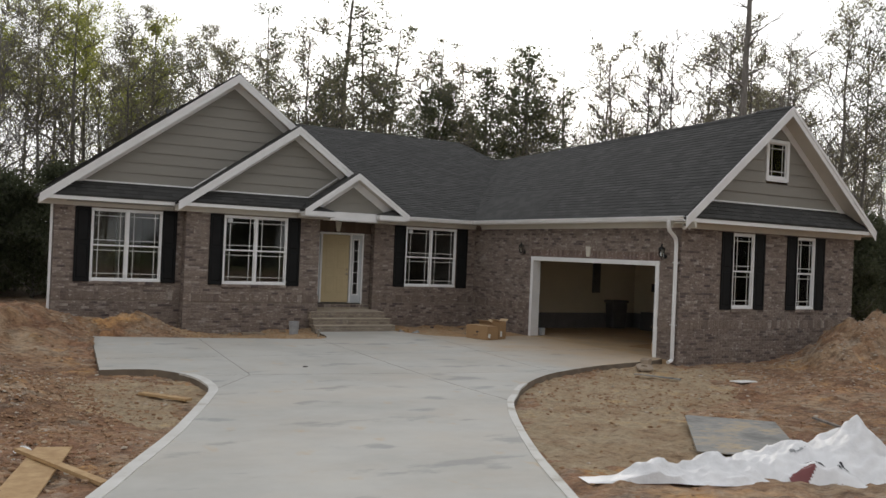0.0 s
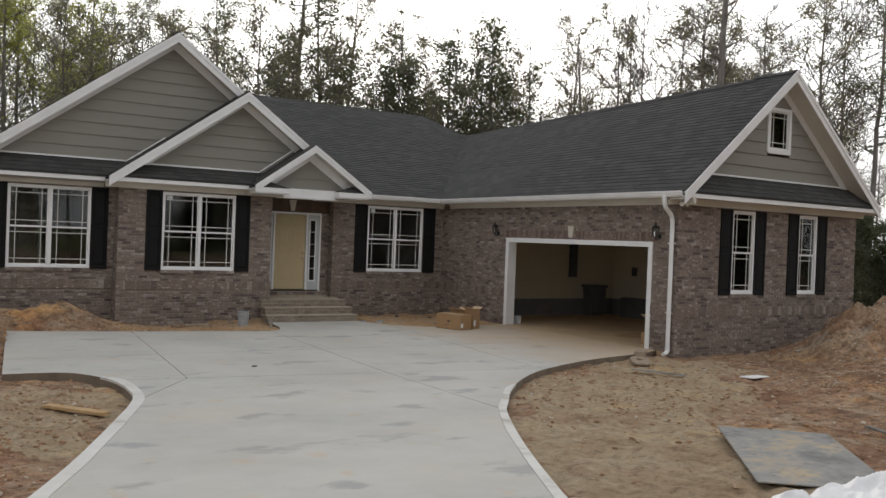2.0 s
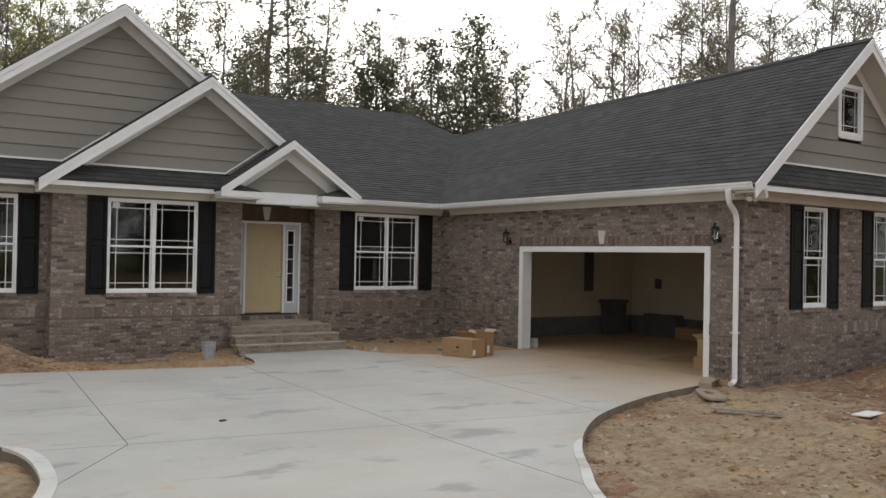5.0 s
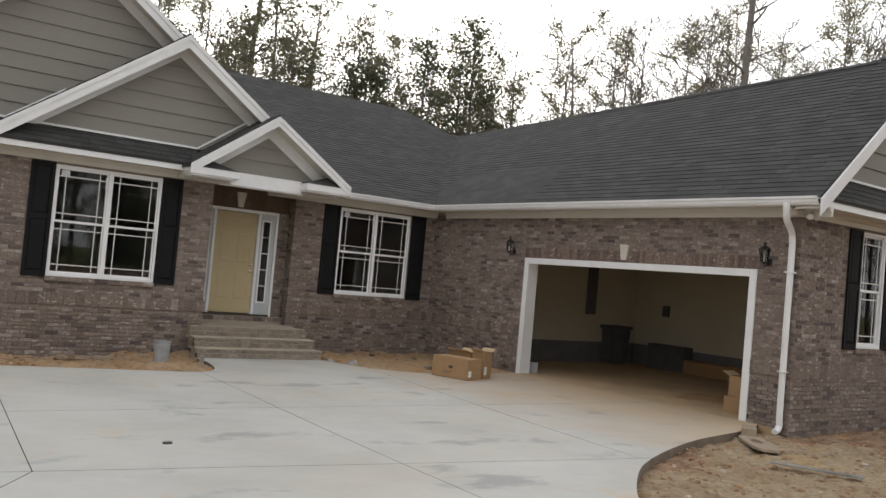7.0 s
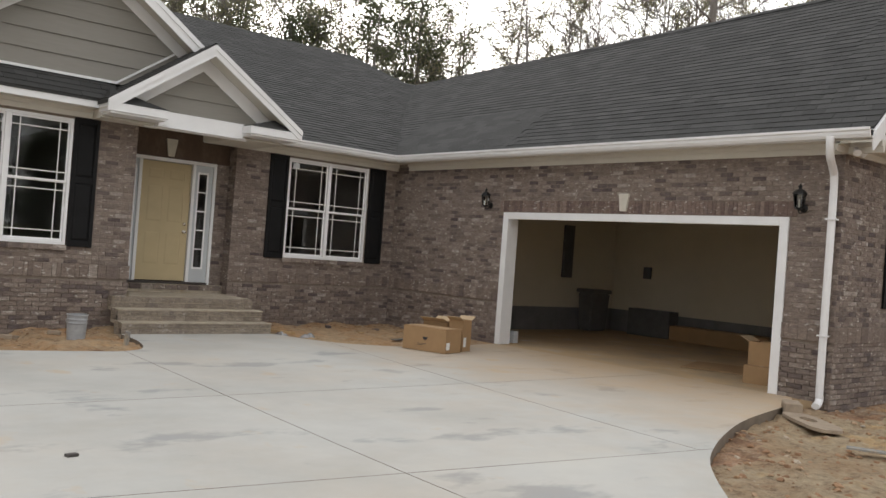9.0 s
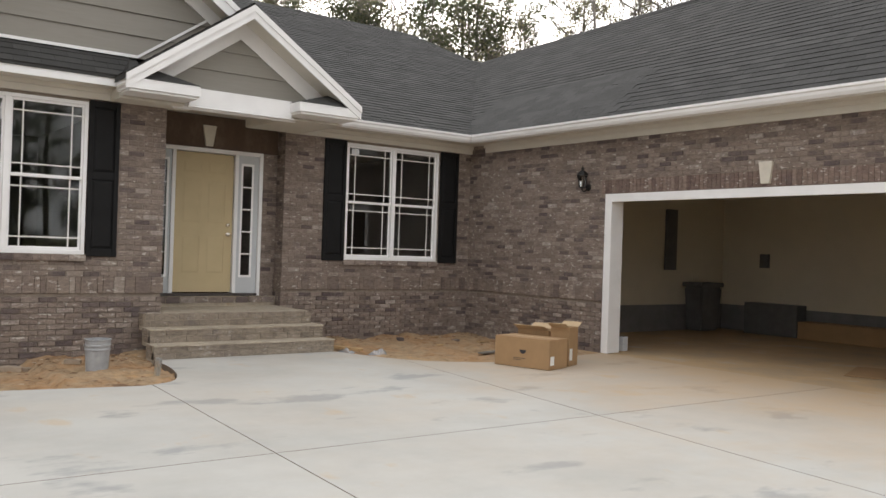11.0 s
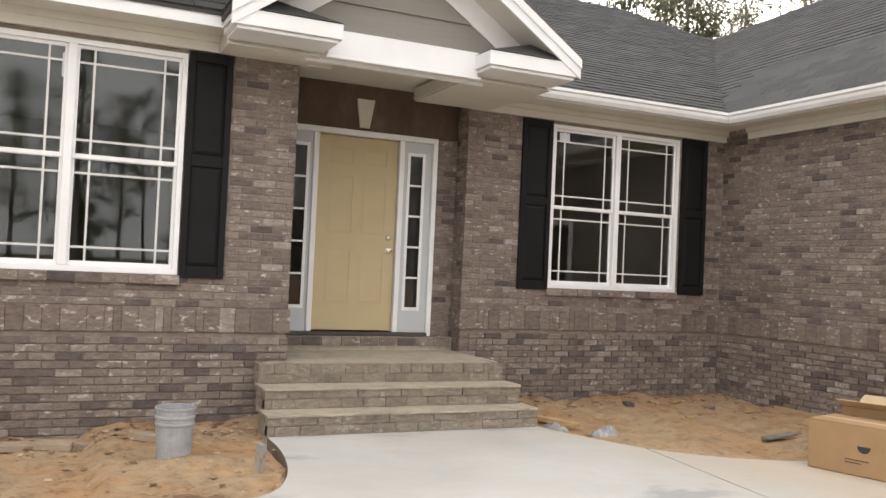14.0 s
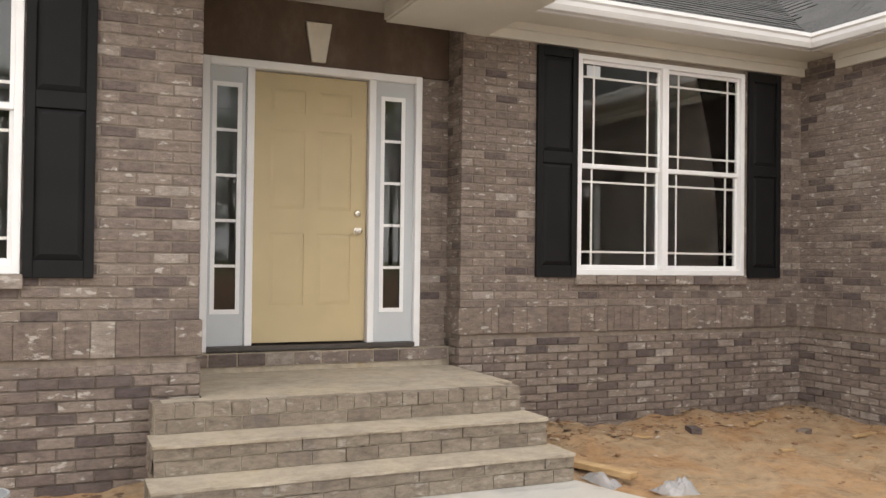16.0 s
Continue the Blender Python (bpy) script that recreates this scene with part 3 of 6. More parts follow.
def brick_shape(bm, u0, u1, z0, z1, out, m=None):
    """A brick's face with slightly eased arrises."""
    e = 0.004
    pts = [(u0, -0.012, z0), (u1, -0.012, z0), (u1, -0.012, z1), (u0, -0.012, z1), (u0, out - e, z0), (u1, out - e, z0), (u1, out - e, z1), (u0, out - e, z1),
           (u0 + e, out, z0 + e), (u1 - e, out, z0 + e), (u1 - e, out, z1 - e), (u0 + e, out, z1 - e)]
    return pts, [(0, 1, 5, 4), (1, 2, 6, 5), (2, 3, 7, 6), (3, 0, 4, 7), (4, 5, 9, 8), (5, 6, 10, 9), (6, 7, 11, 10), (7, 4, 8, 11), (8, 9, 10, 11)]


PIECES = []     # bricks that become objects of their own, made last


def brick_wall(name, face, length, holes=(), near=None, z0=BASE, z1=TOP, lintels=(), depth=0.2, band=True, bare=(), ext=(0, 0), trim=(0, 0), mat_="brick"):
    """Backing with openings, and running-bond bricks with a soldier band; holes are (u0, u1, z0, z1). near: the stretch of u whose whole bricks are pieces."""
    us = sorted({depth + 0.001 if trim[0] else 0.0, length - (depth + 0.001 if trim[1] else 0.0), *[v for h in holes for v in h[:2]]})
    bm = bmesh.new()
    for a, b in zip(us, us[1:]):
        mid = (a + b) / 2
        over = sorted((h[2], h[3]) for h in holes if h[0] <= mid <= h[1])
        z = z0
        for h0, h1 in over:
            if h0 > z:
                box(bm, a, -depth, z, b, 0, h0, face.m)
            z = max(z, h1)
        if z < z1:
            box(bm, a, -depth, z, b, 0, z1, face.m)
    bmesh.ops.remove_doubles(bm, verts=bm.verts, dist=0.0005)
    wall = part(name, bm, "mortar", house, "brown brick wall with pale mortar and a soldier band")
    vs, fs = [], []
    rvs, rfs = [], []
    rng = random.Random(len(PIECES) + int(length * 100))

    bvs, bfs = [], []

    def lay(u0, u1, b0, b1, out, red=False, whole=False, belt=False):
        if ext[0] and u0 < 0.006:
            u0 = -out
        if ext[1] and u1 > length - 0.006:
            u1 = length + out
        out += rng.uniform(-0.0025, 0.0025)
        if whole and near and near[0] < (u0 + u1) / 2 < near[1]:
            PIECES.append((wall, face.m @ Matrix.Translation((u0, out, b0)), round(u1 - u0, 3), round(b1 - b0, 3)))
            return
        pts, fcs = brick_shape(None, u0, u1, b0, b1, out)
        tv, tf = (rvs, rfs) if red else (bvs, bfs) if belt else (vs, fs)
        k = len(tv)
        tv.extend(tuple(face.m @ Vector(p)) for p in pts)
        tf.extend(tuple(i + k for i in f) for f in fcs)

    z, row = z0, 0
    while z < z1 - 0.03:
        if band and z >= SOLDIER[0] - 0.035 and z < SOLDIER[1] - 0.05:
            for a, b in cut_spans(trim[0], length - trim[1], [h[:2] for h in holes if h[2] < SOLDIER[1] and h[3] > SOLDIER[0]]):
                n = max(1, round((b - a) / 0.0677))
                w = (b - a) / n
                i = 0
                while i < n:
                    k = min(n - i, rng.choice((1, 1, 2, 2, 3)))      # mortar-smeared neighbours read as one
                    lay(a + i * w + 0.001, a + (i + k) * w - 0.001, SOLDIER[0] + 0.004, SOLDIER[1] - 0.004, 0.026, belt=True)
                    i += k
            z = SOLDIER[1]
            continue
        top = min(z + COURSE - JOINT, z1)
        proud = 0.017 if (band and z < SOLDIER[0]) else 0.008
        gaps = [h[:2] for h in holes if h[2] < top and h[3] > z + 0.01] + [l[:2] for l in lintels if l[2] < top and l[3] > z + 0.01]
        gaps += [h[:2] for h in bare if h[2] < top and h[3] > z + 0.01]
        for a, b in cut_spans(trim[0], length - trim[1], gaps):
            off = (BRICK + JOINT) / 2 if row % 2 else 0.0
            u = math.floor((a - off) / (BRICK + JOINT)) * (BRICK + JOINT) + off
            while u < b:
                c0, c1 = max(u, a), min(u + BRICK, b)
                if c1 - c0 > 0.025:
                    lay(c0, c1, z, top, proud, whole=c1 - c0 > BRICK - 0.001)
                u += BRICK + JOINT
        z += COURSE
        row += 1
    for a, b, l0, l1 in lintels:
        n = round((b - a) / 0.0677)
        w = (b - a) / n
        for i in range(n):
            lay(a + i * w + 0.003, a + (i + 1) * w - 0.003, l0 + 0.004, l1 - 0.004, 0.01, red=True)
    for tv, tf, mt in ((vs, fs, mat_), (rvs, rfs, "brick_red"), (bvs, bfs, "brick_band")):
        if tv:
            me = bpy.data.meshes.new("brickwork")
            me.from_pydata(tv, [], tf)
            ob = mesh_part("brickwork", me, mt, wall)
            ob["kind"] = "stuff"
    return wall


W_Z = (1.255, 3.165)
WIN = {"one": (-12.07, -10.27, YA), "two": (-8.70, -6.87, YB), "three": (-2.60, -0.735, YC)}
DOOR = (-5.71, -3.945, 0.66, 2.87)
GAR = (-8.74, -3.30, 2.385)       # outer edges and head of the garage door casing

front1 = Face((XL, YA), (1, 0), (0, -1))
brick_wall("wall", front1, XJ - XL, [(WIN["one"][0] - XL, WIN["one"][1] - XL, *W_Z)], ext=(1, 0))
front2 = Face((XJ, YB), (1, 0), (0, -1))
brick_wall("wall", front2, X2 - XJ, [(WIN["two"][0] - XJ, WIN["two"][1] - XJ, *W_Z)], near=(2.75, 3.9), ext=(1, 1))
front3 = Face((X3, YC), (1, 0), (0, -1))
brick_wall("wall", front3, 0 - X3, [(WIN["three"][0] - X3, WIN["three"][1] - X3, *W_Z)], near=(0, 1.05), ext=(1, 0))
brick_wall("wall", Face((XJ, YA + 0.2), (0, -1), (-1, 0)), YA + 0.2 - YB, trim=(0, 0.013))
brick_wall("wall", Face((X2, YB), (0, 1), (1, 0)), YD - YB, trim=(0.013, 0))
brick_wall("wall", Face((X3, YD), (0, -1), (-1, 0)), YD - YC, trim=(0, 0.013))
recess = Face((X2, YD), (1, 0), (0, -1))
brick_wall("wall", recess, X3 - X2, [(DOOR[0] - X2, DOOR[1] - X2, 0.66, 2.87)], z0=0.30, z1=2.87, band=False)
boxes("head_panel", [(X2 + 0.012, YD - 0.02, 2.872, X3 - 0.012, YD + 0.1, 3.361)], "panel", house, "blotchy dark brown panel above the front door")
gar_face = Face((0, 0), (0, -1), (-1, 0))
brick_wall("wall", gar_face, -YW, [(-GAR[1] + 0.03, -GAR[0] - 0.03, BASE, GAR[2] - 0.03)], near=(0, 1.2), ext=(0, 1), lintels=[(-GAR[1] - 0.1, -GAR[0] + 0.1, 2.39, 2.6)])
wing_face = Face((0, YW), (1, 0), (0, -1))
WING_WIN = [(1.75, 2.53), (4.15, 4.87)]
brick_wall("wall", wing_face, XR, [(a, b, 1.27, 3.165) for a, b in WING_WIN], z0=-0.7, trim=(0.013, 0))
# plain outer walls that close the house at its sides and back
brick_wall("wall", Face((XL, 0.5), (0, -1), (-1, 0)), 0.5 - YA, trim=(0, 0.013))
boxes("wall", [(XL + 0.2, 0.3, BASE, XL + 1.45, 0.5, TOP)], "mortar", house)
brick_wall("wall", Face((XL + 1.45, 12.2), (0, -1), (-1, 0)), 11.7, band=False)
boxes("corner_downspout", [(XL - 0.1, YA + 0.05, 0.3, XL - 0.04, YA + 0.13, 3.3)], "white", house, "thin white corner downspout")
boxes("wall", [(XR - 0.2, YW + 0.204, BASE, XR, 12.2, TOP)], "mortar", house)
boxes("wall", [(XL + 1.65, 12.0, BASE, XR - 0.2, 12.2, TOP)], "mortar", house)

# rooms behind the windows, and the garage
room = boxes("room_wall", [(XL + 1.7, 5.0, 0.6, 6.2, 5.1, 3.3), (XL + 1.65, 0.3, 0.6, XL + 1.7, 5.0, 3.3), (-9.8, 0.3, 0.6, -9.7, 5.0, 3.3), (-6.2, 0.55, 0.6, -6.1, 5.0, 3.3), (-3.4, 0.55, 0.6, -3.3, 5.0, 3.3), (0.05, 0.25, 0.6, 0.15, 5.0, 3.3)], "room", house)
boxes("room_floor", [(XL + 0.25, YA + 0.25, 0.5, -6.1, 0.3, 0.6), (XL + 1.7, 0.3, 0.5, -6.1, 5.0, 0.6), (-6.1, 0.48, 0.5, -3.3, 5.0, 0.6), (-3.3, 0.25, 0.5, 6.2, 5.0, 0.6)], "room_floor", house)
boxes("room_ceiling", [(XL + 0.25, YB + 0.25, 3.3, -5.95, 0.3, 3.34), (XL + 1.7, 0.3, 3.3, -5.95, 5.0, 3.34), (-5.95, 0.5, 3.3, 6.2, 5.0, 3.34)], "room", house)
GN = -1.0     # north wall of the garage
for r in ((0.22, GN, 0.52, 6.2, GN + 0.1, 2.75), (6.2, YW + 0.25, 0.52, 6.29, GN + 0.1, 2.75), (0.22, YW + 0.21, 0.52, WING_WIN[0][0], YW + 0.25, 2.75),
          (WING_WIN[0][1], YW + 0.21, 0.52, WING_WIN[1][0], YW + 0.25, 2.75), (WING_WIN[1][1], YW + 0.21, 0.52, 6.2, YW + 0.25, 2.75)):
    boxes("garage_wall", [r], "drywall", house, "cream painted garage drywall")
boxes("garage_plinth", [(0.22, GN - 0.01, -0.1, 6.19, GN + 0.1, 0.52), (6.19, YW + 0.25, -0.1, 6.29, GN + 0.1, 0.52), (0.22, YW + 0.21, -0.1, 6.19, YW + 0.26, 0.52)], "block", house, "grey concrete block base of the garage wall")
boxes("garage_floor", [(-0.02, YW + 0.2, -0.14, 6.2, GN, -0.006)], "garage_floor", house, "concrete garage floor stained with orange clay")
boxes("garage_ceiling", [(0.2, YW + 0.2, 2.75, 6.3, GN + 0.1, 2.85)], "drywall", house)

# ---------------------------------------------------------------- windows, shutters, doors
def window(x0, x1, y, z0, z1, units, label, grids=True, fixed=False):
    """A white vinyl double-hung window (one or more units side by side) with border grilles; it faces -y."""
    fw = 0.045
    bm = bmesh.new()
    ring = [[bm.verts.new((x, yy_, z)) for x, z in ((x0 + i, z0 + j), (x1 - i, z0 + j), (x1 - i, z1 - i), (x0 + i, z1 - i))] for i, j, yy_ in ((0, 0, y - 0.02), (fw, 0.05, y - 0.02), (fw, 0.05, y + 0.09), (0, 0, y + 0.09))]
    for p, q in zip(ring, ring[1:] + ring[:1]):
        for i in range(4):
            bm.faces.new((p[i], p[(i + 1) % 4], q[(i + 1) % 4], q[i]))
    bmesh.ops.bevel(bm, geom=bm.edges[:], offset=0.003, segments=1, affect="EDGES")
    win = part("window", bm, "vinyl", house, label)
    w = (x1 - x0) / units
    for k in range(units):
        a, b = x0 + k * w, x0 + (k + 1) * w
        a, b = (a + fw if k == 0 else a + 0.035), (b - fw if k == units - 1 else b - 0.035)
        if k:
            boxes("mullion", [(x0 + k * w - 0.035, y - 0.024, z0 + 0.051, x0 + k * w + 0.035, y + 0.088, z1 - fw - 0.001)], "vinyl", win, bevel=0.003)
        mid = (z0 + z1) / 2 + 0.005
        for lo, hi, dy in ([(z0 + 0.05, z1 - fw, 0.02)] if fixed else [(z0 + 0.05, mid - 0.004, 0.035), (mid - 0.03, z1 - fw, 0.012)]):
            sw = 0.024
            yy = y + dy
            boxes("sash", [(a, yy, lo, a + sw, yy + 0.02, hi), (b - sw, yy, lo, b, yy + 0.02, hi), (a + sw, yy, lo, b - sw, yy + 0.02, lo + 0.038), (a + sw, yy, hi - 0.03, b - sw, yy + 0.02, hi)], "vinyl", win, bevel=0.002)
            pane = boxes("pane", [(a + sw - 0.004, yy + 0.009, lo + 0.03, b - sw + 0.004, yy + 0.013, hi - 0.024)], "glass", win)
            pane.visible_shadow = False
            if grids:
                g, t = 0.105, 0.009
                zi, zj = lo + 0.038, hi - 0.03
                rows = [(a + sw + g, yy + 0.003, zi, a + sw + g + 2 * t, yy + 0.0075, zj), (b - sw - g - 2 * t, yy + 0.003, zi, b - sw - g, yy + 0.0075, zj)]
                rows += [(a + sw, yy + 0.001, zi + g, b - sw, yy + 0.0025, zi + g + 2 * t), (a + sw, yy + 0.001, zj - g - 2 * t, b - sw, yy + 0.0025, zj - g)]
                for r in rows:
                    boxes("grille_bar", [r], "muntin", win)
    return win


def brick_sill(x0, x1, y, z):
    """A course of bricks laid on edge below a window."""
    sill = boxes("window_sill", [(x0 - 0.02, y - 0.03, z - 0.085, x1 + 0.02, y + 0.05, z - 0.004)], "mortar", house)
    n = round((x1 - x0 + 0.04) / 0.21)
    w = (x1 - x0 + 0.04) / n
    for i in range(n):
        a = x0 - 0.02 + i * w
        boxes("brick", [(a + 0.004, y - 0.045, z - 0.082, a + w - 0.004, y - 0.02, z - 0.001)], "brick", sill, bevel=0.003)


def shutter(x0, x1, y, z0, z1):
    """A black two-panel shutter screwed to the brick."""
    y1 = y - 0.012
    y0 = y1 - 0.03
    st = 0.055
    zm = z0 + (z1 - z0) * 0.52
    sh = boxes("shutter", [(x0, y1 - 0.008, z0, x1, y1, z1)], "shutter", house, "black raised-panel shutter")
    for nm, r in (("stile", (x0, y0, z0, x0 + st, y1 - 0.008, z1)), ("stile", (x1 - st, y0, z0, x1, y1 - 0.008, z1)), ("rail", (x0 + st, y0 + 0.001, z0, x1 - st, y1 - 0.008, z0 + 0.1)),
                  ("rail", (x0 + st, y0 + 0.001, zm - 0.05, x1 - st, y1 - 0.008, zm + 0.05)), ("rail", (x0 + st, y0 + 0.001, z1 - 0.08, x1 - st, y1 - 0.008, z1))):
        boxes(nm, [r], "shutter", sh, bevel=0.003)
    for a, b in ((z0 + 0.1, zm - 0.05), (zm + 0.05, z1 - 0.08)):
        bm = bmesh.new()
        o = [(x0 + st, y1 - 0.01, a), (x1 - st, y1 - 0.01, a), (x1 - st, y1 - 0.01, b), (x0 + st, y1 - 0.01, b)]
        k = 0.035
        i = [(x0 + st + k, y0 + 0.004, a + k), (x1 - st - k, y0 + 0.004, a + k), (x1 - st - k, y0 + 0.004, b - k), (x0 + st + k, y0 + 0.004, b - k)]
        vo, vi = [bm.verts.new(p) for p in o], [bm.verts.new(p) for p in i]
        bm.faces.new(vi)
        for q in range(4):
            bm.faces.new([vo[q], vo[(q + 1) % 4], vi[(q + 1) % 4], vi[q]])
        part("panel", bm, "shutter", sh)
    return sh


for key, (a, b, y) in WIN.items():
    window(a, b, y, *W_Z, 2, "white vinyl twin double-hung window with prairie grilles")
    brick_sill(a, b, y, W_Z[0])
for a, b, y in ((-12.47, -12.08, YA), (-10.26, -9.88, YA), (-9.09, -8.71, YB), (-6.86, -6.485, YB), (-3.01, -2.61, YC), (-0.70, -0.30, YC)):
    shutter(a, b, y, 1.235, 3.19)
for a, b in WING_WIN:
    window(a, b, YW, 1.27, 3.165, 1, "narrow white vinyl double-hung window with grilles")
    brick_sill(a, b, YW, 1.27)
    shutter(a - 0.40, a - 0.01, YW, 1.245, 3.18)
    shutter(b + 0.01, b + 0.38, YW, 1.245, 3.18)

# entrance: tan six-panel door between two sidelights
frame_ = boxes("door_frame", [(DOOR[0], YD - 0.035, 0.66, DOOR[0] + 0.055, YD + 0.12, 2.87), (DOOR[1] - 0.055, YD - 0.035, 0.66, DOOR[1], YD + 0.12, 2.87), (DOOR[0] + 0.055, YD - 0.035, 2.81, DOOR[1] - 0.055, YD + 0.12, 2.87),
                              (-5.375, YD - 0.02, 0.70, -5.318, YD + 0.12, 2.81), (-4.397, YD - 0.02, 0.70, -4.34, YD + 0.12, 2.81)], "white", house, "white painted door casing", bevel=0.004)
boxes("threshold", [(DOOR[0] + 0.055, YD - 0.06, 0.665, DOOR[1] - 0.055, YD + 0.12, 0.698)], "bronze", frame_)
bm = bmesh.new()
DX0, DX1, DZ0, DZ1, DYF = -5.312, -4.403, 0.715, 2.80, YD + 0.03
box(bm, DX0, DYF + 0.006, DZ0, DX1, DYF + 0.045, DZ1)
cols = [(DX0 + 0.13, DX0 + 0.40), (DX1 - 0.40, DX1 - 0.13)]
rows_ = [(1.0, 1.56), (1.75, 2.37), (2.5, 2.68)]
xs = [DX0, *[v for c in cols for v in c], DX1]
door = part("door", bm, "tan_door", house, "tan painted six-panel front door, closed")
for i in range(5):
    if i % 2 == 0:
        boxes("stile", [(xs[i], DYF, DZ0, xs[i + 1], DYF + 0.006, DZ1)], "tan_door", door)
    else:
        zz = [DZ0, *[v for r in rows_ for v in r], DZ1]
        for j in range(0, 7, 2):
            boxes("rail", [(xs[i], DYF, zz[j], xs[i + 1], DYF + 0.006, zz[j + 1])], "tan_door", door)
for c0, c1 in cols:
    for r0, r1 in rows_:
        bm = bmesh.new()
        k = 0.03
        vo = [bm.verts.new(p) for p in ((c0, DYF + 0.0055, r0), (c1, DYF + 0.0055, r0), (c1, DYF + 0.0055, r1), (c0, DYF + 0.0055, r1))]
        vi = [bm.verts.new(p) for p in ((c0 + k, DYF + 0.0015, r0 + k), (c1 - k, DYF + 0.0015, r0 + k), (c1 - k, DYF + 0.0015, r1 - k), (c0 + k, DYF + 0.0015, r1 - k))]
        bm.faces.new(vi)
        for q in range(4):
            bm.faces.new([vo[q], vo[(q + 1) % 4], vi[(q + 1) % 4], vi[q]])
        part("panel", bm, "tan_door", door)
for z, prof in ((1.59, [(0.03, 0), (0.03, 0.008), (0.012, 0.012), (0.012, 0.03), (0.022, 0.036), (0.029, 0.048), (0.026, 0.06), (0.012, 0.066)]), (1.73, [(0.03, 0), (0.03, 0.01), (0.022, 0.022), (0.01, 0.024)])):
    bm = bmesh.new()
    lathe(bm, prof, 16)
    bmesh.ops.transform(bm, matrix=Matrix.Translation((-4.475, DYF, z)) @ Matrix.Rotation(radians(90), 4, "X"), verts=bm.verts)
    ob = part("door_knob" if z < 1.7 else "deadbolt", bm, "chrome", door, "satin nickel")
for x0, x1, g0, g1 in ((DOOR[0] + 0.055, -5.375, -5.61, -5.43), (-4.34, DOOR[1] - 0.055, -4.27, -4.10)):
    y0, y1 = YD + 0.01, YD + 0.05
    sl = boxes("sidelight", [(x0, y0, 0.70, g0, y1, 2.81), (g1, y0, 0.70, x1, y1, 2.81), (g0, y0, 0.70, g1, y1, 0.96), (g0, y0, 2.67, g1, y1, 2.81)], "sidelight", house, "pale grey sidelight with five glass panes")
    boxes("glazing_frame", [(g0 - 0.02, y0 - 0.008, 0.94, g0 + 0.012, y0 - 0.001, 2.69), (g1 - 0.012, y0 - 0.008, 0.94, g1 + 0.02, y0 - 0.001, 2.69), (g0 + 0.012, y0 - 0.008, 0.94, g1 - 0.012, y0 - 0.001, 0.975), (g0 + 0.012, y0 - 0.008, 2.655, g1 - 0.012, y0 - 0.001, 2.69)], "white", sl)
    for i in range(5):
        a, b = 0.96 + i * 0.342, 0.96 + (i + 1) * 0.342
        pane = boxes("pane", [(g0, y0 + 0.012, a, g1, y0 + 0.016, b)], "glass", sl)
        pane.visible_shadow = False
        if i:
            boxes("glazing_bar", [(g0, y0, a - 0.011, g1, y0 + 0.01, a + 0.011)], "white", sl)


def keystone(m, w0, w1, h):
    bm = bmesh.new()
    prism(bm, [m @ Vector(p) for p in ((-w0 / 2, 0, 0), (w0 / 2, 0, 0), (w1 / 2, 0, h), (-w1 / 2, 0, h))], m.to_3x3() @ Vector((0, 0.045, 0)))
    bmesh.ops.bevel(bm, geom=bm.edges[:], offset=0.004, segments=1, affect="EDGES")
    return part("keystone", bm, "keystone", house, "cream cast-stone keystone")


keystone(recess.m @ Matrix.Translation((-4.83 - X2, 0.002, 2.90)), 0.11, 0.21, 0.31)
keystone(gar_face.m @ Matrix.Translation((5.98, 0.002, 2.43)), 0.12, 0.2, 0.28)

# garage door casing: wide white boards and jambs
y0, y1, zt = GAR
for nm, r in (("casing_board", (-0.03, y0, 0.0, 0.02, y0 + 0.13, zt)), ("casing_board", (-0.03, y1 - 0.13, 0.0, 0.02, y1, zt)), ("casing_head", (-0.03, y0 + 0.13, zt - 0.12, 0.02, y1 - 0.13, zt)),
              ("jamb", (0.021, y0 + 0.04, 0.0, 0.26, y0 + 0.11, zt - 0.02)), ("jamb", (0.021, y1 - 0.11, 0.0, 0.26, y1 - 0.04, zt - 0.02)), ("head_jamb", (0.021, y0 + 0.11, zt - 0.1, 0.26, y1 - 0.11, zt - 0.02))):
    boxes(nm, [r], "white", house, "white garage door casing", bevel=0.004)

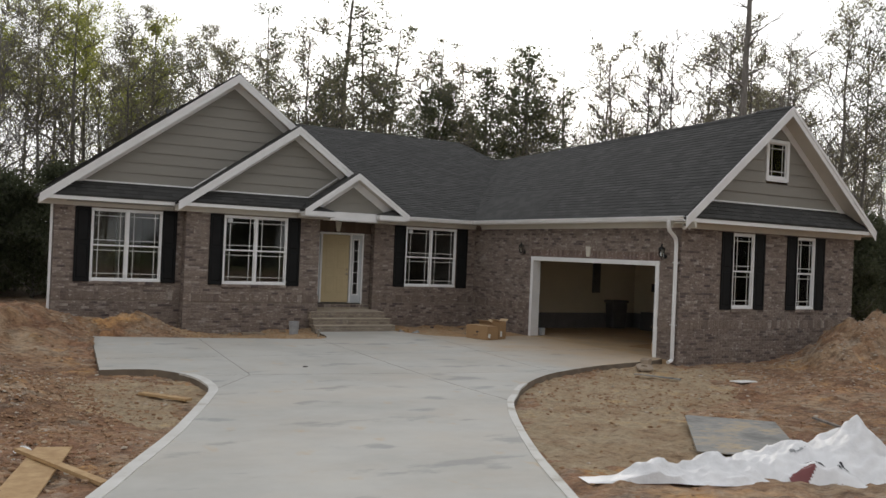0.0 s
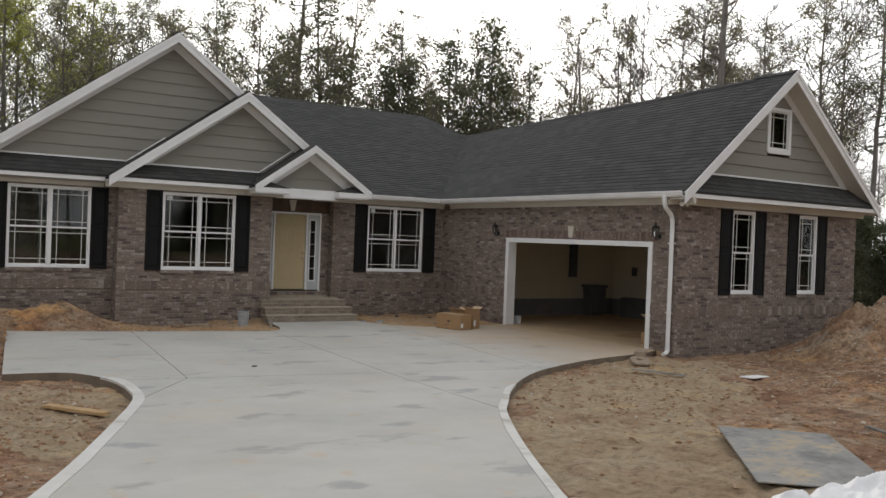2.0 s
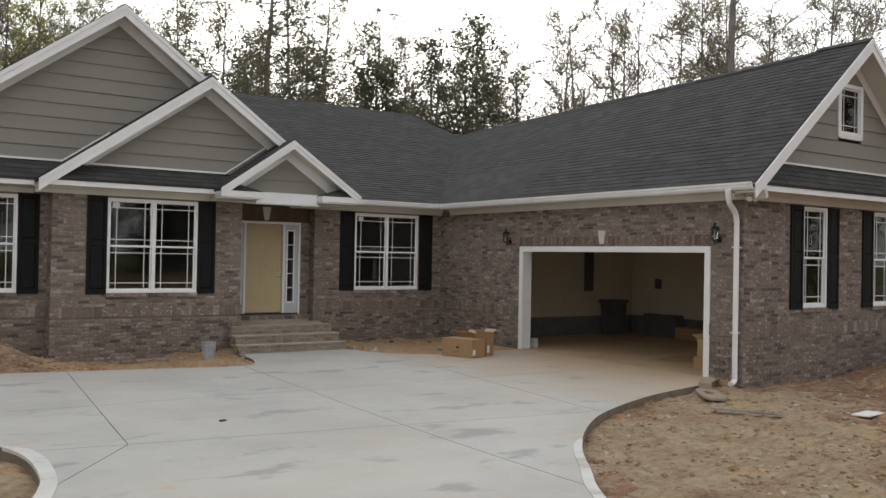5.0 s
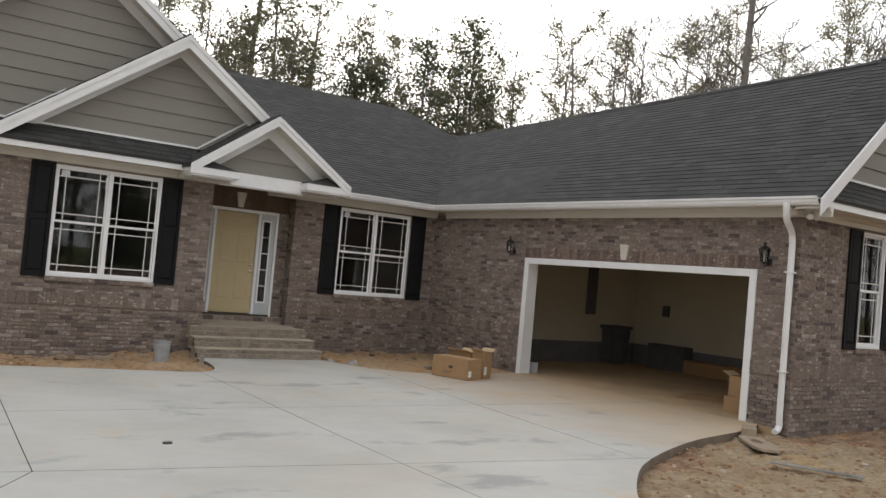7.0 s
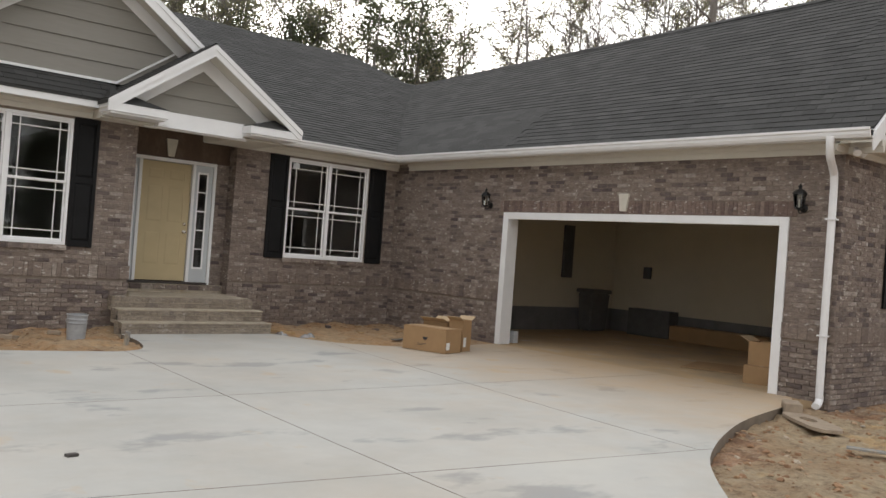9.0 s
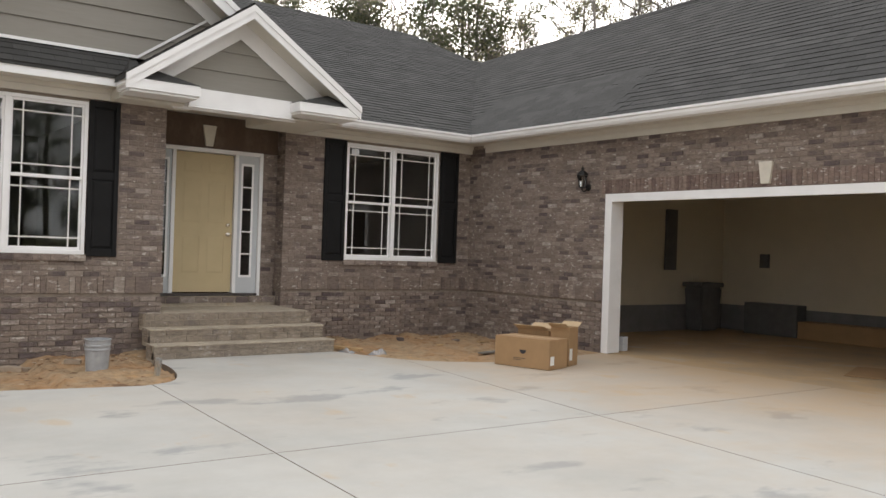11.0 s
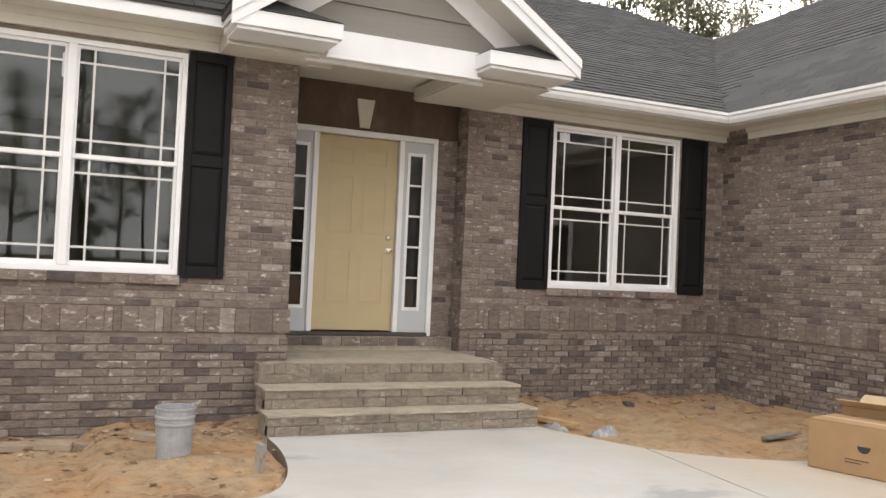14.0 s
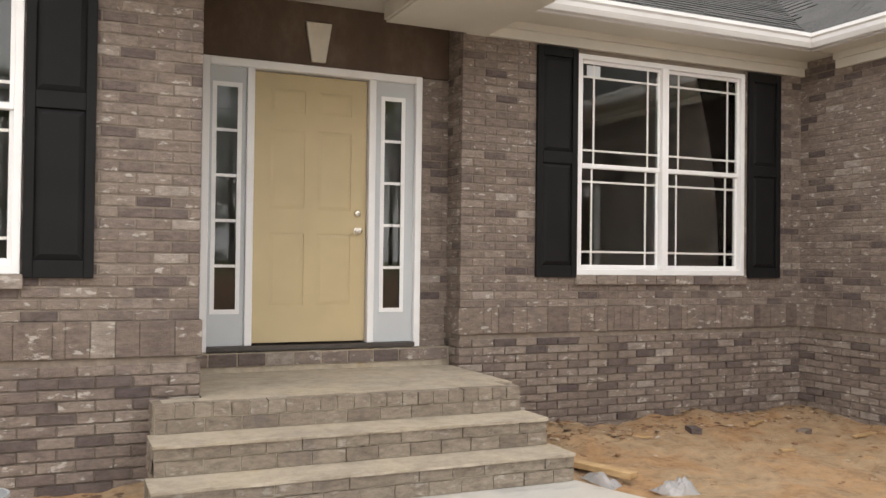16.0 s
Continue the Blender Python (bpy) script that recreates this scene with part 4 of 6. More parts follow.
# porch steps: brick risers with dusty treads
steps = thing("porch_steps", "dusty brick porch steps of three risers before the door", "steps")
SX0, SX1 = -6.16, -3.79
LEVELS = [(-1.74, 0.0, 0.175), (-1.47, 0.175, 0.35), (-1.18, 0.35, 0.52)]
for k, (yf, z0, z1) in enumerate(LEVELS):
    grow = 0.035 * (2 - k)
    back = LEVELS[k + 1][0] + 0.02 if k < 2 else YD - 0.01
    x0, x1 = (SX0 - grow, SX1 + grow)
    rowsx = [(x0 + 0.004, yf + 0.014, z0 - 0.05, x1, back, z1 - 0.02), (x0 - 0.004, yf - 0.012, z1 - 0.02, x1 + 0.004, back, z1)] if k < 2 else [(x0, yf + 0.012, z0 - 0.05, x1, YB - 0.03, z1 - 0.008), (X2 + 0.03, YB - 0.03, z0 - 0.05, X3 - 0.03, back, z1 - 0.008)]
    bm = bmesh.new()
    for r in rowsx:
        box(bm, *r)
    for v in np.arange(x0, x1, 0.045):
        bmesh.ops.bisect_plane(bm, geom=bm.verts[:] + bm.edges[:] + bm.faces[:], plane_co=(v, 0, 0), plane_no=(1, 0, 0))
    for v in bm.verts:      # ragged mortar edges
        v.co.y += (0.01 if v.co.y < yf + 0.02 and v.co.z > z1 - 0.03 else 0.0) * noise.noise((v.co.x * 9, k * 7.0, v.co.z * 30))
        v.co.z += (0.011 if v.co.z > z1 - 0.012 and v.co.y < yf + 0.03 else 0.0) * (noise.noise((v.co.x * 6, k * 5.0, 2.0)) - 0.3)
    tread = part("step", bm, "tread", steps, "clay-dusted mortar tread with a ragged edge")
    h2 = (z1 - z0) / 2
    n = int((x1 - x0) / 0.2)
    w = (x1 - x0) / n
    for i in range(n * 2 if k == 2 else 0):
        a = x0 + i * w / 2
        boxes("brick", [(a + 0.004, yf + random.uniform(-0.003, 0.003), z1 - h2 + 0.003, a + w / 2 - 0.004, yf + 0.09, z1 - 0.004 + random.uniform(-0.003, 0.003))], "brick_step", tread)
    for i in range(n if k < 2 else 0):
        a = x0 + i * w + random.uniform(-0.004, 0.004)
        boxes("brick", [(a + 0.003, yf + random.uniform(-0.002, 0.004), z1 - h2 + 0.003, a + w - 0.003, yf + 0.09, z1 - 0.02)], "brick_step", tread)
    for i in range(-1, n):
        a = max(x0, x0 + i * w + w * 0.3)
        a1 = min(x0 + (i + 1.3) * w - 0.004, x1)
        boxes("brick", [(a + 0.004, yf + random.uniform(0.0, 0.006), z0 + 0.003, a1, yf + 0.09, z1 - h2 - 0.006)], "brick_step", tread)
    for side, xs_ in ((-1, x0), (1, x1)):
        d = (back if k < 2 else YB - 0.05) - yf - 0.09
        for j in range(max(1, int(d / 0.2))):
            a = yf + 0.095 + j * 0.204
            for b0, b1 in ((z0 + 0.003, z1 - h2 - 0.006), (z1 - h2 + 0.003, z1 - 0.006)):
                boxes("brick", [(xs_ - 0.006 if side < 0 else xs_ - 0.05, a, b0, xs_ + 0.05 if side < 0 else xs_ + 0.006, a + 0.19, b1)], "brick_step", tread)
sillw = boxes("door_step", [(X2 + 0.02, YD - 0.1, 0.50, X3 - 0.02, YD - 0.001, 0.655)], "tread", steps)
for i in range(10):
    a = X2 + 0.03 + i * 0.214
    boxes("brick", [(a, YD - 0.115, 0.56, a + 0.2, YD - 0.09, 0.65)], "brick", sillw)

# ---------------------------------------------------------------- roofs
EZ = 3.47      # top of the eaves
TILES = []


def roof_plane(name, eave0, eave1, up, run_len, clip, near=None, bend=lambda p: p):
    """A slope of overlapping shingle tabs from the eave line upwards; clip(u, v) tells the stretch that is kept."""
    e0, e1 = Vector(eave0), Vector(eave1)
    along = (e1 - e0)
    L = along.length
    along.normalize()
    up = Vector(up).normalized()
    nrm = along.cross(up)
    if nrm.z < 0:
        nrm = -nrm
    m = Matrix((( along.x, up.x, nrm.x, e0.x), (along.y, up.y, nrm.y, e0.y), (along.z, up.z, nrm.z, e0.z), (0, 0, 0, 1)))
    expo, tab = 0.142, 0.305
    vs, fs = [], []
    rng = random.Random(int(L * 1000))
    for c in range(int(run_len / expo) + 1):
        v = c * expo
        off = (c * 0.137) % tab
        u = -off
        while u < L:
            w = tab * 1.0
            a, b = max(u, 0), min(u + w - 0.006, L)
            if b - a > 0.02 and clip((a + b) / 2, v + expo / 2):
                t = 0.010 + rng.uniform(-0.002, 0.003)
                v1 = min(v + expo + 0.02, run_len)
                k = len(vs)
                pts = [(a, v, -0.004), (b, v, -0.004), (b, v, t), (a, v, t), (b, v1, 0.001), (a, v1, 0.001)]
                if near and near(m @ Vector(((a + b) / 2, v, 0))) and b - a > tab - 0.01:
                    TILES.append((None, Matrix.Translation(bend(m @ Vector((a, v, 0))) - m @ Vector((a, v, 0))) @ m @ Matrix.Translation((a, v, t - 0.01)), tab))
                else:
                    vs.extend(tuple(bend(m @ Vector(p))) for p in pts)
                    fs.extend(tuple(i + k for i in f) for f in ((0, 1, 2, 3), (3, 2, 4, 5), (0, 3, 5), (1, 4, 2)))
            u += tab
    me = bpy.data.meshes.new(name)
    me.from_pydata(vs, [], fs)
    ob = mesh_part(name, me, "shingle", house, "dark charcoal asphalt shingle roof slope")
    ob["kind"] = "stuff"
    for i, row in enumerate(TILES):
        if row[0] is None:
            TILES[i] = (ob, *row[1:])
    return ob


def deck(name, outline, thick=0.06):
    """Plain roof deck below the shingles."""
    bm = bmesh.new()
    prism(bm, [Vector(p) - Vector((0, 0, 0.012)) for p in outline], (0, 0, -thick))
    return part(name, bm, "shingle", house)


RIDGE_Z, RIDGE_Y, HIP_X = 6.93, 6.0, 2.7
EY = -0.45
slope = (RIDGE_Z - EZ) / (RIDGE_Y - EY)
WX0, WX1, WXM, WRZ = -0.36, 6.74, 3.19, 6.44
SAG, VEER = 0.24, 0.75      # the wing ridge drops and veers a little towards its inner end
WY0 = YW - 0.48
wslope = (WRZ - EZ) / (WXM - WX0)
wing_back = EY + (WRZ - SAG - EZ) / slope
up_len = math.hypot(RIDGE_Y - EY, RIDGE_Z - EZ)
w_len = math.hypot(WXM - WX0, WRZ - EZ)


def main_clip(u, v):
    x = -9.0 + u
    z = EZ + v / up_len * (RIDGE_Z - EZ)
    top = WRZ - SAG
    if z < top:
        return x < WX0 + (WXM + VEER - WX0) * (z - EZ) / (top - EZ) + 0.25
    return x < HIP_X + (6.7 - HIP_X) * (RIDGE_Z - z) / (RIDGE_Z - EZ)


def wing_bend(p):
    """The wing's slope, bent from the straight eave to its veering ridge."""
    k = clamp((p.z - EZ) / (WRZ - EZ), 0, 1.02) * clamp((p.y - WY0) / (wing_back - WY0), 0, 1.05)
    return Vector((p.x + VEER * k, p.y, p.z - SAG * k))


near_roof = lambda p: -3.2 < p.x < 0.2 and p.z < 4.35
roof_plane("roof_slope", (-9.0, EY, EZ), (6.7, EY, EZ), (0, RIDGE_Y - EY, RIDGE_Z - EZ), up_len, main_clip, near_roof)
deck("roof_deck", [(-9.0, EY, EZ), (6.7, EY, EZ), (HIP_X, RIDGE_Y, RIDGE_Z), (-9.0, RIDGE_Y, RIDGE_Z)])
deck("roof_deck", [(6.74, EY, EZ), (6.74, 12.45, EZ), (HIP_X, RIDGE_Y, RIDGE_Z)])
deck("roof_deck", [(-8.45, 12.45, EZ), (6.74, 12.45, EZ), (HIP_X, RIDGE_Y, RIDGE_Z), (-8.45, RIDGE_Y, RIDGE_Z)])


def wing_clip(u, v):
    y = WY0 + u
    f = v / w_len
    return y < EY + (wing_back - EY) * f + 0.25


roof_plane("roof_slope", (WX0, WY0, EZ), (WX0, wing_back + 0.2, EZ), (WXM - WX0, 0, WRZ - EZ), w_len, wing_clip, lambda p: p.x < 0.75 and -3.5 < p.y < 0.3, wing_bend)
for y0, y1 in zip(np.linspace(WY0, EY, 7), np.linspace(WY0, EY, 7)[1:]):
    k0, k1 = (y0 - WY0) / (wing_back - WY0), (y1 - WY0) / (wing_back - WY0)
    deck("roof_deck", [(WX0, y0, EZ - 0.02), (WXM + VEER * k0, y0, WRZ - SAG * k0 - 0.02), (WXM + VEER * k1, y1, WRZ - SAG * k1 - 0.02), (WX0, y1, EZ - 0.02)])
k1 = (EY - WY0) / (wing_back - WY0)
deck("roof_deck", [(WX0, EY, EZ - 0.02), (WXM + VEER * k1, EY, WRZ - SAG * k1 - 0.02), (WXM + VEER, wing_back, WRZ - SAG - 0.02)])
deck("roof_deck", [(WX1, WY0, EZ), (WXM, WY0, WRZ), (WXM + VEER, wing_back, WRZ - SAG), (WX1, EY, EZ)])


def ridge_cap(a, b, n):
    a, b = Vector(a), Vector(b)
    d = (b - a) / n
    side = Vector((-d.y, d.x, 0)).normalized() * 0.13
    bm = bmesh.new()
    for i in range(n):
        p, q = a + d * i + Vector((0, 0, 0.022)), a + d * (i + 1.25) + Vector((0, 0, 0.012))
        vs = [bm.verts.new(v) for v in (p - side - Vector((0, 0, 0.09)), p, p + side - Vector((0, 0, 0.09)), q - side - Vector((0, 0, 0.09)), q, q + side - Vector((0, 0, 0.09)))]
        bm.faces.new([vs[0], vs[1], vs[4], vs[3]])
        bm.faces.new([vs[1], vs[2], vs[5], vs[4]])
    cap = part("ridge_cap", bm, "shingle", house)
    cap["kind"] = "stuff"
    return cap


ridge_cap((-8.4, RIDGE_Y, RIDGE_Z), (HIP_X, RIDGE_Y, RIDGE_Z), 38)
ridge_cap((WXM, WY0, WRZ), (WXM + VEER, wing_back, WRZ - SAG), 48)
ridge_cap((HIP_X, RIDGE_Y, RIDGE_Z), (6.7, EY, EZ), 26)


def gable(px, pz, ex0, ex1, yf, yw, yback, siding_z, board_z, label, fascia=0.19, frieze=0.17, window_hole=None, left_back=None):
    """A front-facing gable: two shingled slopes, rake boards, soffit, frieze boards and lap siding."""
    ez0 = EZ - 0.02
    for ex, sgn in ((ex0, -1), (ex1, 1)):
        run = abs(px - ex)
        ln = math.hypot(run, pz - ez0)
        yb = left_back if sgn < 0 and left_back is not None else yback
        lo = 0.0 if yb == yback else 1.6      # behind the bay the slope starts higher up, over the narrower house
        roof_plane("roof_slope", (ex, yf, ez0), (ex, yback, ez0), (px - ex, 0, pz - ez0), ln, lambda u, v: u < yb - yf or v > lo)
        deck("roof_deck", [(ex, yf + 0.01, ez0), (px, yf + 0.01, pz), (px, yb, pz), (ex, yb, ez0)])
        if lo:
            k = lo / ln
            deck("roof_deck", [(ex + (px - ex) * k, yb, ez0 + (pz - ez0) * k), (px, yb, pz), (px, yback, pz), (ex + (px - ex) * k, yback, ez0 + (pz - ez0) * k)])
        dx, dz = (px - ex) / ln, (pz - ez0) / ln
        # rake: a stepped white board, then soffit, then the board on the wall
        for y0, y1, top, high, mat_, nm in ((yf - 0.022, yf + 0.003, -0.012, fascia, "white", "rake_board"), (yf - 0.038, yf - 0.022, -0.012, 0.07, "white", "rake_trim"), (yw - 0.03, yw, -0.10, frieze + 0.04, "white", "rake_frieze")):
            bm = bmesh.new()
            d0 = (0 if nm != "rake_frieze" else 0.3)
            o = [(ex + dx * d0, y0, ez0 + dz * d0 + top), (px, y0, pz + top), (px, y0, pz + top - high / abs(dx)), (ex + dx * d0, y0, ez0 + dz * d0 + top - high / abs(dx))]
            prism(bm, o, (0, y1 - y0, 0))
            part(nm, bm, mat_, house)
        bm = bmesh.new()
        o = [(ex, yf + 0.004, ez0 - 0.10 / abs(dx)), (px, yf + 0.004, pz - 0.10 / abs(dx)), (px, yf + 0.004, pz - 0.12 / abs(dx)), (ex, yf + 0.004, ez0 - 0.12 / abs(dx))]
        prism(bm, o, (0, yw - yf - 0.036, 0))
        part("rake_soffit", bm, "cream", house)
    ridge_cap((px, yf, pz), (px, yback, pz), max(3, int((yback - yf) / 0.2)))
    # lap siding: each board its own piece
    wall = boxes("gable_wall", [(ex0 + 0.8, yw + 0.03, siding_z, ex1 - 0.8, yw + 0.05, siding_z + 0.05)], "siding", house, label)
    z = siding_z
    sl0, sl1 = (pz - ez0) / (px - ex0), (pz - ez0) / (ex1 - px)
    while z < pz - 0.3:
        z1 = z + board_z
        xs0, xs1 = [px - (pz - 0.16 - zz) / sl0 for zz in (z, z1)], [px + (pz - 0.16 - zz) / sl1 for zz in (z, z1)]
        bm = bmesh.new()
        if xs1[1] <= xs0[1]:
            zt = pz - 0.2
            o = [(xs0[0], z), (xs1[0], z), (px, zt)]
        else:
            o = [(xs0[0], z), (xs1[0], z), (xs1[1], z1), (xs0[1], z1)]
        a = [bm.verts.new((x, yw - 0.03 if zz == z else yw - 0.006, zz)) for x, zz in o]
        b = [bm.verts.new((x, yw + 0.03, zz)) for x, zz in o]
        bm.faces.new(a)
        bm.faces.new(b[::-1])
        for i in range(len(a)):
            j = (i + 1) % len(a)
            bm.faces.new([a[j], a[i], b[i], b[j]])
        if window_hole and z < window_hole[3] and z1 > window_hole[2]:
            bm.free()
            for o in ([(xs0[0], z), (window_hole[0], z), (window_hole[0], z1), (min(xs0[1], window_hole[0] - 0.01), z1)], [(window_hole[1], z), (xs1[0], z), (max(xs1[1], window_hole[1] + 0.01), z1), (window_hole[1], z1)]):
                bm = bmesh.new()
                prism(bm, [(x, yw - 0.03 if zz == z else yw - 0.006, zz) for x, zz in o], (0, 0.05, 0))
                part("siding_board", bm, "siding", wall)
        else:
            part("siding_board", bm, "siding", wall)
        z = z1
    return wall


def pent(x0, x1, yf, yw, ztop, in0, in1):
    """The small shingled skirt roof below a gable; in0 and in1 draw its top in below the rakes."""
    rise = math.hypot(yw - yf, ztop - EZ)
    roof_plane("skirt_roof", (x0, yf, EZ), (x1, yf, EZ), (0, yw - yf, ztop - EZ), rise, lambda u, v: in0 * v / rise < u - 0.1 and u + 0.1 < x1 - x0 - in1 * v / rise)
    deck("roof_deck", [(x0, yf, EZ), (x1, yf, EZ), (x1 - in1, yw, ztop), (x0 + in0, yw, ztop)], 0.03)
    boxes("base_trim", [(x0 + in0, yw - 0.05, ztop - 0.005, x1 - in1, yw - 0.031, ztop + 0.034)], "white", house)


Y1F, Y2F, Y3F = YA - 0.42, YB - 0.42, -1.75
gable(-8.45, 7.10, -13.36, -3.54, Y1F, YA, 12.4, 3.86, 0.29, "taupe lap siding of the large gable", left_back=0.55)
gable(-6.77, 5.79, -10.05, -3.49, Y2F, YB, 3.2, 3.80, 0.29, "taupe lap siding of the middle gable")
gable(-5.08, 4.57, -6.68, -3.42, Y3F, -1.34, 1.2, 3.44, 0.27, "taupe lap siding of the small porch gable", fascia=0.15, frieze=0.2)
gable(WXM, WRZ + 0.02, WX0, WX1, WY0, YW, YW + 0.6, 3.92, 0.29, "taupe lap siding of the garage gable", window_hole=(2.84, 3.64, 4.60, 5.62))
pent(-13.3, -9.5, Y1F, YA, 3.86, 0.55, 0.0)
pent(-9.95, -6.3, Y2F, YB, 3.80, 0.5, 0.0)
pent(WX0 + 0.06, WX1 - 0.06, WY0, YW, 3.92, 0.56, 0.56)
window(2.86, 3.62, YW - 0.035, 4.62, 5.60, 1, "small white attic window with grilles", fixed=True)
# closed box added behind the attic pane to shut the light out
boxes("attic_blackout_box", [(2.76, YW + 0.9, 4.5, 3.72, YW + 0.95, 5.73), (2.71, YW + 0.05, 4.5, 2.76, YW + 0.95, 5.73), (3.72, YW + 0.05, 4.5, 3.77, YW + 0.95, 5.73), (2.71, YW + 0.05, 4.45, 3.77, YW + 0.95, 4.5), (2.71, YW + 0.05, 5.73, 3.77, YW + 0.95, 5.78)], "room_floor", house)
boxes("window_trim", [(2.81, YW - 0.05, 4.58, 2.86, YW - 0.0, 5.64), (3.62, YW - 0.05, 4.58, 3.67, YW - 0.0, 5.64), (2.86, YW - 0.05, 4.56, 3.62, YW + 0.02, 4.62), (2.86, YW - 0.05, 5.60, 3.62, YW - 0.0, 5.64)], "white", house)
# white flashing that climbs from the base trim beside the next gable's roof
for x0, z0, rise, yw in ((-9.5, 3.86, 0.713, YA), (-6.3, 3.80, 0.70, YB)):
    bm = bmesh.new()
    prism(bm, [(x0, yw - 0.05, z0 - 0.005), (x0 + 0.9, yw - 0.05, z0 + 0.9 * rise - 0.005), (x0 + 0.9, yw - 0.05, z0 + 0.9 * rise + 0.035), (x0, yw - 0.05, z0 + 0.034)], (0, 0.018, 0))
    part("flashing", bm, "white", house)


def eave(x0, y0, x1, y1, wall_off, wx, wy, gutter=True, more0=0.0, more1=0.0):
    """Fascia, soffit, frieze board and gutter along a straight eave from (x0, y0) to (x1, y1); (wx, wy) points to the wall, wall_off away."""
    fz0 = 3.335
    a, b = Vector((x0, y0, 0)), Vector((x1, y1, 0))
    w = Vector((wx, wy, 0))
    along_ = (b - a).normalized()

    def slab_(name, d0, d1, z0, z1, mat_, a=a, b=b):
        if name != "fascia":
            a, b = a - along_ * more0, b + along_ * more1
        bm = bmesh.new()
        prism(bm, [a + w * d0 + Vector((0, 0, z0)), b + w * d0 + Vector((0, 0, z0)), b + w * d1 + Vector((0, 0, z0)), a + w * d1 + Vector((0, 0, z0))], (0, 0, z1 - z0))
        part(name, bm, mat_, house)
    slab_("fascia", 0.012, 0.035, fz0, EZ - 0.03, "white")
    slab_("soffit", 0.036, wall_off - 0.001, 3.345, 3.36, "cream")
    slab_("frieze_board", wall_off - 0.05, wall_off + 0.0, 3.205, 3.344, "cream")
    slab_("frieze_trim", wall_off - 0.085, wall_off - 0.051, 3.285, 3.344, "cream")
    if gutter:
        d = (b - a).normalized()
        prof = [(0.008, EZ - 0.005), (0.008, EZ - 0.125), (-0.06, EZ - 0.125), (-0.085, EZ - 0.085), (-0.09, EZ - 0.05), (-0.108, EZ - 0.035), (-0.108, EZ - 0.005), (-0.098, EZ - 0.005), (-0.098, EZ - 0.03), (-0.078, EZ - 0.05), (-0.055, EZ - 0.115), (0.0, EZ - 0.115), (0.0, EZ - 0.005)]
        bm = bmesh.new()
        prism(bm, [a + w * o + Vector((0, 0, z)) for o, z in prof], b - a)
        part("gutter", bm, "white", house, "white aluminium gutter")


eave(X3 + 0.02, EY, WX0 - 0.0, EY, YC - EY, 0, 1, more1=0.36)
eave(WX0, EY - 0.0, WX0, WY0, 0 - WX0, 1, 0, more0=-0.003)
eave(-13.36, Y1F, -10.0, Y1F, YA - Y1F, 0, 1, False)
eave(-10.05, Y2F, -5.6, Y2F, YB - Y2F, 0, 1, False)
eave(WX0, WY0, WX1, WY0, YW - WY0, 0, 1, False)
boxes("fascia", [(-10.05, Y2F + 0.012, 3.335, -10.02, YA - 0.05, EZ - 0.03)], "white", house)
# porch gable: boxed returns with small hipped caps, the beam and its ceiling
for x0, x1 in ((-6.66, -5.76), (-4.38, -3.44)):
    boxes("cornice_return", [(x0, Y3F - 0.01, 3.27, x1, Y3F + 0.42, 3.40), (x0 + 0.03, Y3F + 0.02, 3.24, x1 - 0.03, Y3F + 0.42, 3.269)], "white", house, "white boxed cornice return", bevel=0.004)
    bm = bmesh.new()
    hi = Vector(((x0 + 0.12 if x0 < -5 else x1 - 0.12), Y3F + 0.36, 3.66))
    b0, b1, b2, b3 = [bm.verts.new(p) for p in ((x0 + 0.0, Y3F - 0.02, 3.402), (x1 + 0.0, Y3F - 0.02, 3.402), (x1, Y3F + 0.42, 3.402), (x0, Y3F + 0.42, 3.402))]
    t = bm.verts.new(hi)
    for q in ((b0, b1, t), (b1, b2, t), (b2, b3, t), (b3, b0, t)):
        bm.faces.new(q)
    bm.faces.new((b3, b2, b1, b0))
    part("return_cap", bm, "shingle", house, "dark shingled cap on the cornice return")
for nm_, row_ in (("porch_beam", (-5.8, -1.47, 3.202, -4.35, -1.30, 3.43)), ("beam_back_trim", (-5.95, -1.298, 3.17, -4.2, -1.262, 3.212)), ("beam_bottom_trim", (-5.82, -1.5, 3.175, -4.33, -1.44, 3.199))):
    boxes(nm_, [row_], "white", house, "white boxed porch beam" if nm_ == "porch_beam" else "", bevel=0.004)
boxes("porch_ceiling", [(-6.62, Y3F + 0.39, 3.20, -5.83, YB - 0.05, 3.214), (-5.83, -1.26, 3.362, -3.72, YD, 3.377), (-4.38, Y3F + 0.39, 3.20, -3.5, YC - 0.06, 3.214)], "cream", house, "cream porch ceiling")
for row_ in ((-6.2, -1.32, 3.19, -5.82, YB - 0.3, 3.198), (-4.40, Y3F + 0.425, 3.216, -3.5, YC - 0.065, 3.333), (-6.62, Y3F + 0.425, 3.216, -5.62, YB - 0.06, 3.333)):
    boxes("porch_soffit_board", [row_], "cream", house)
boxes("gable_infill", [(-6.5, -1.3, 3.38, -3.6, YD, 3.42)], "siding", house)

# downspout on the garage corner
bm = bmesh.new()
tube(bm, smooth_path([(-0.43, -9.42, 3.37), (-0.43, -9.42, 3.27), (-0.36, -9.40, 3.12), (-0.18, -9.36, 3.0), (-0.085, -9.34, 2.86), (-0.075, -9.34, 2.4), (-0.075, -9.34, 0.25), (-0.075, -9.35, 0.08), (-0.13, -9.36, 0.0), (-0.24, -9.38, -0.03)], 5), 0.052, 10, 0.8)
part("downspout", bm, "white", house, "white aluminium downspout")
for z in (2.35, 0.85):
    boxes("downspout_strap", [(-0.131, -9.405, z, -0.01, -9.275, z + 0.02)], "white", house)

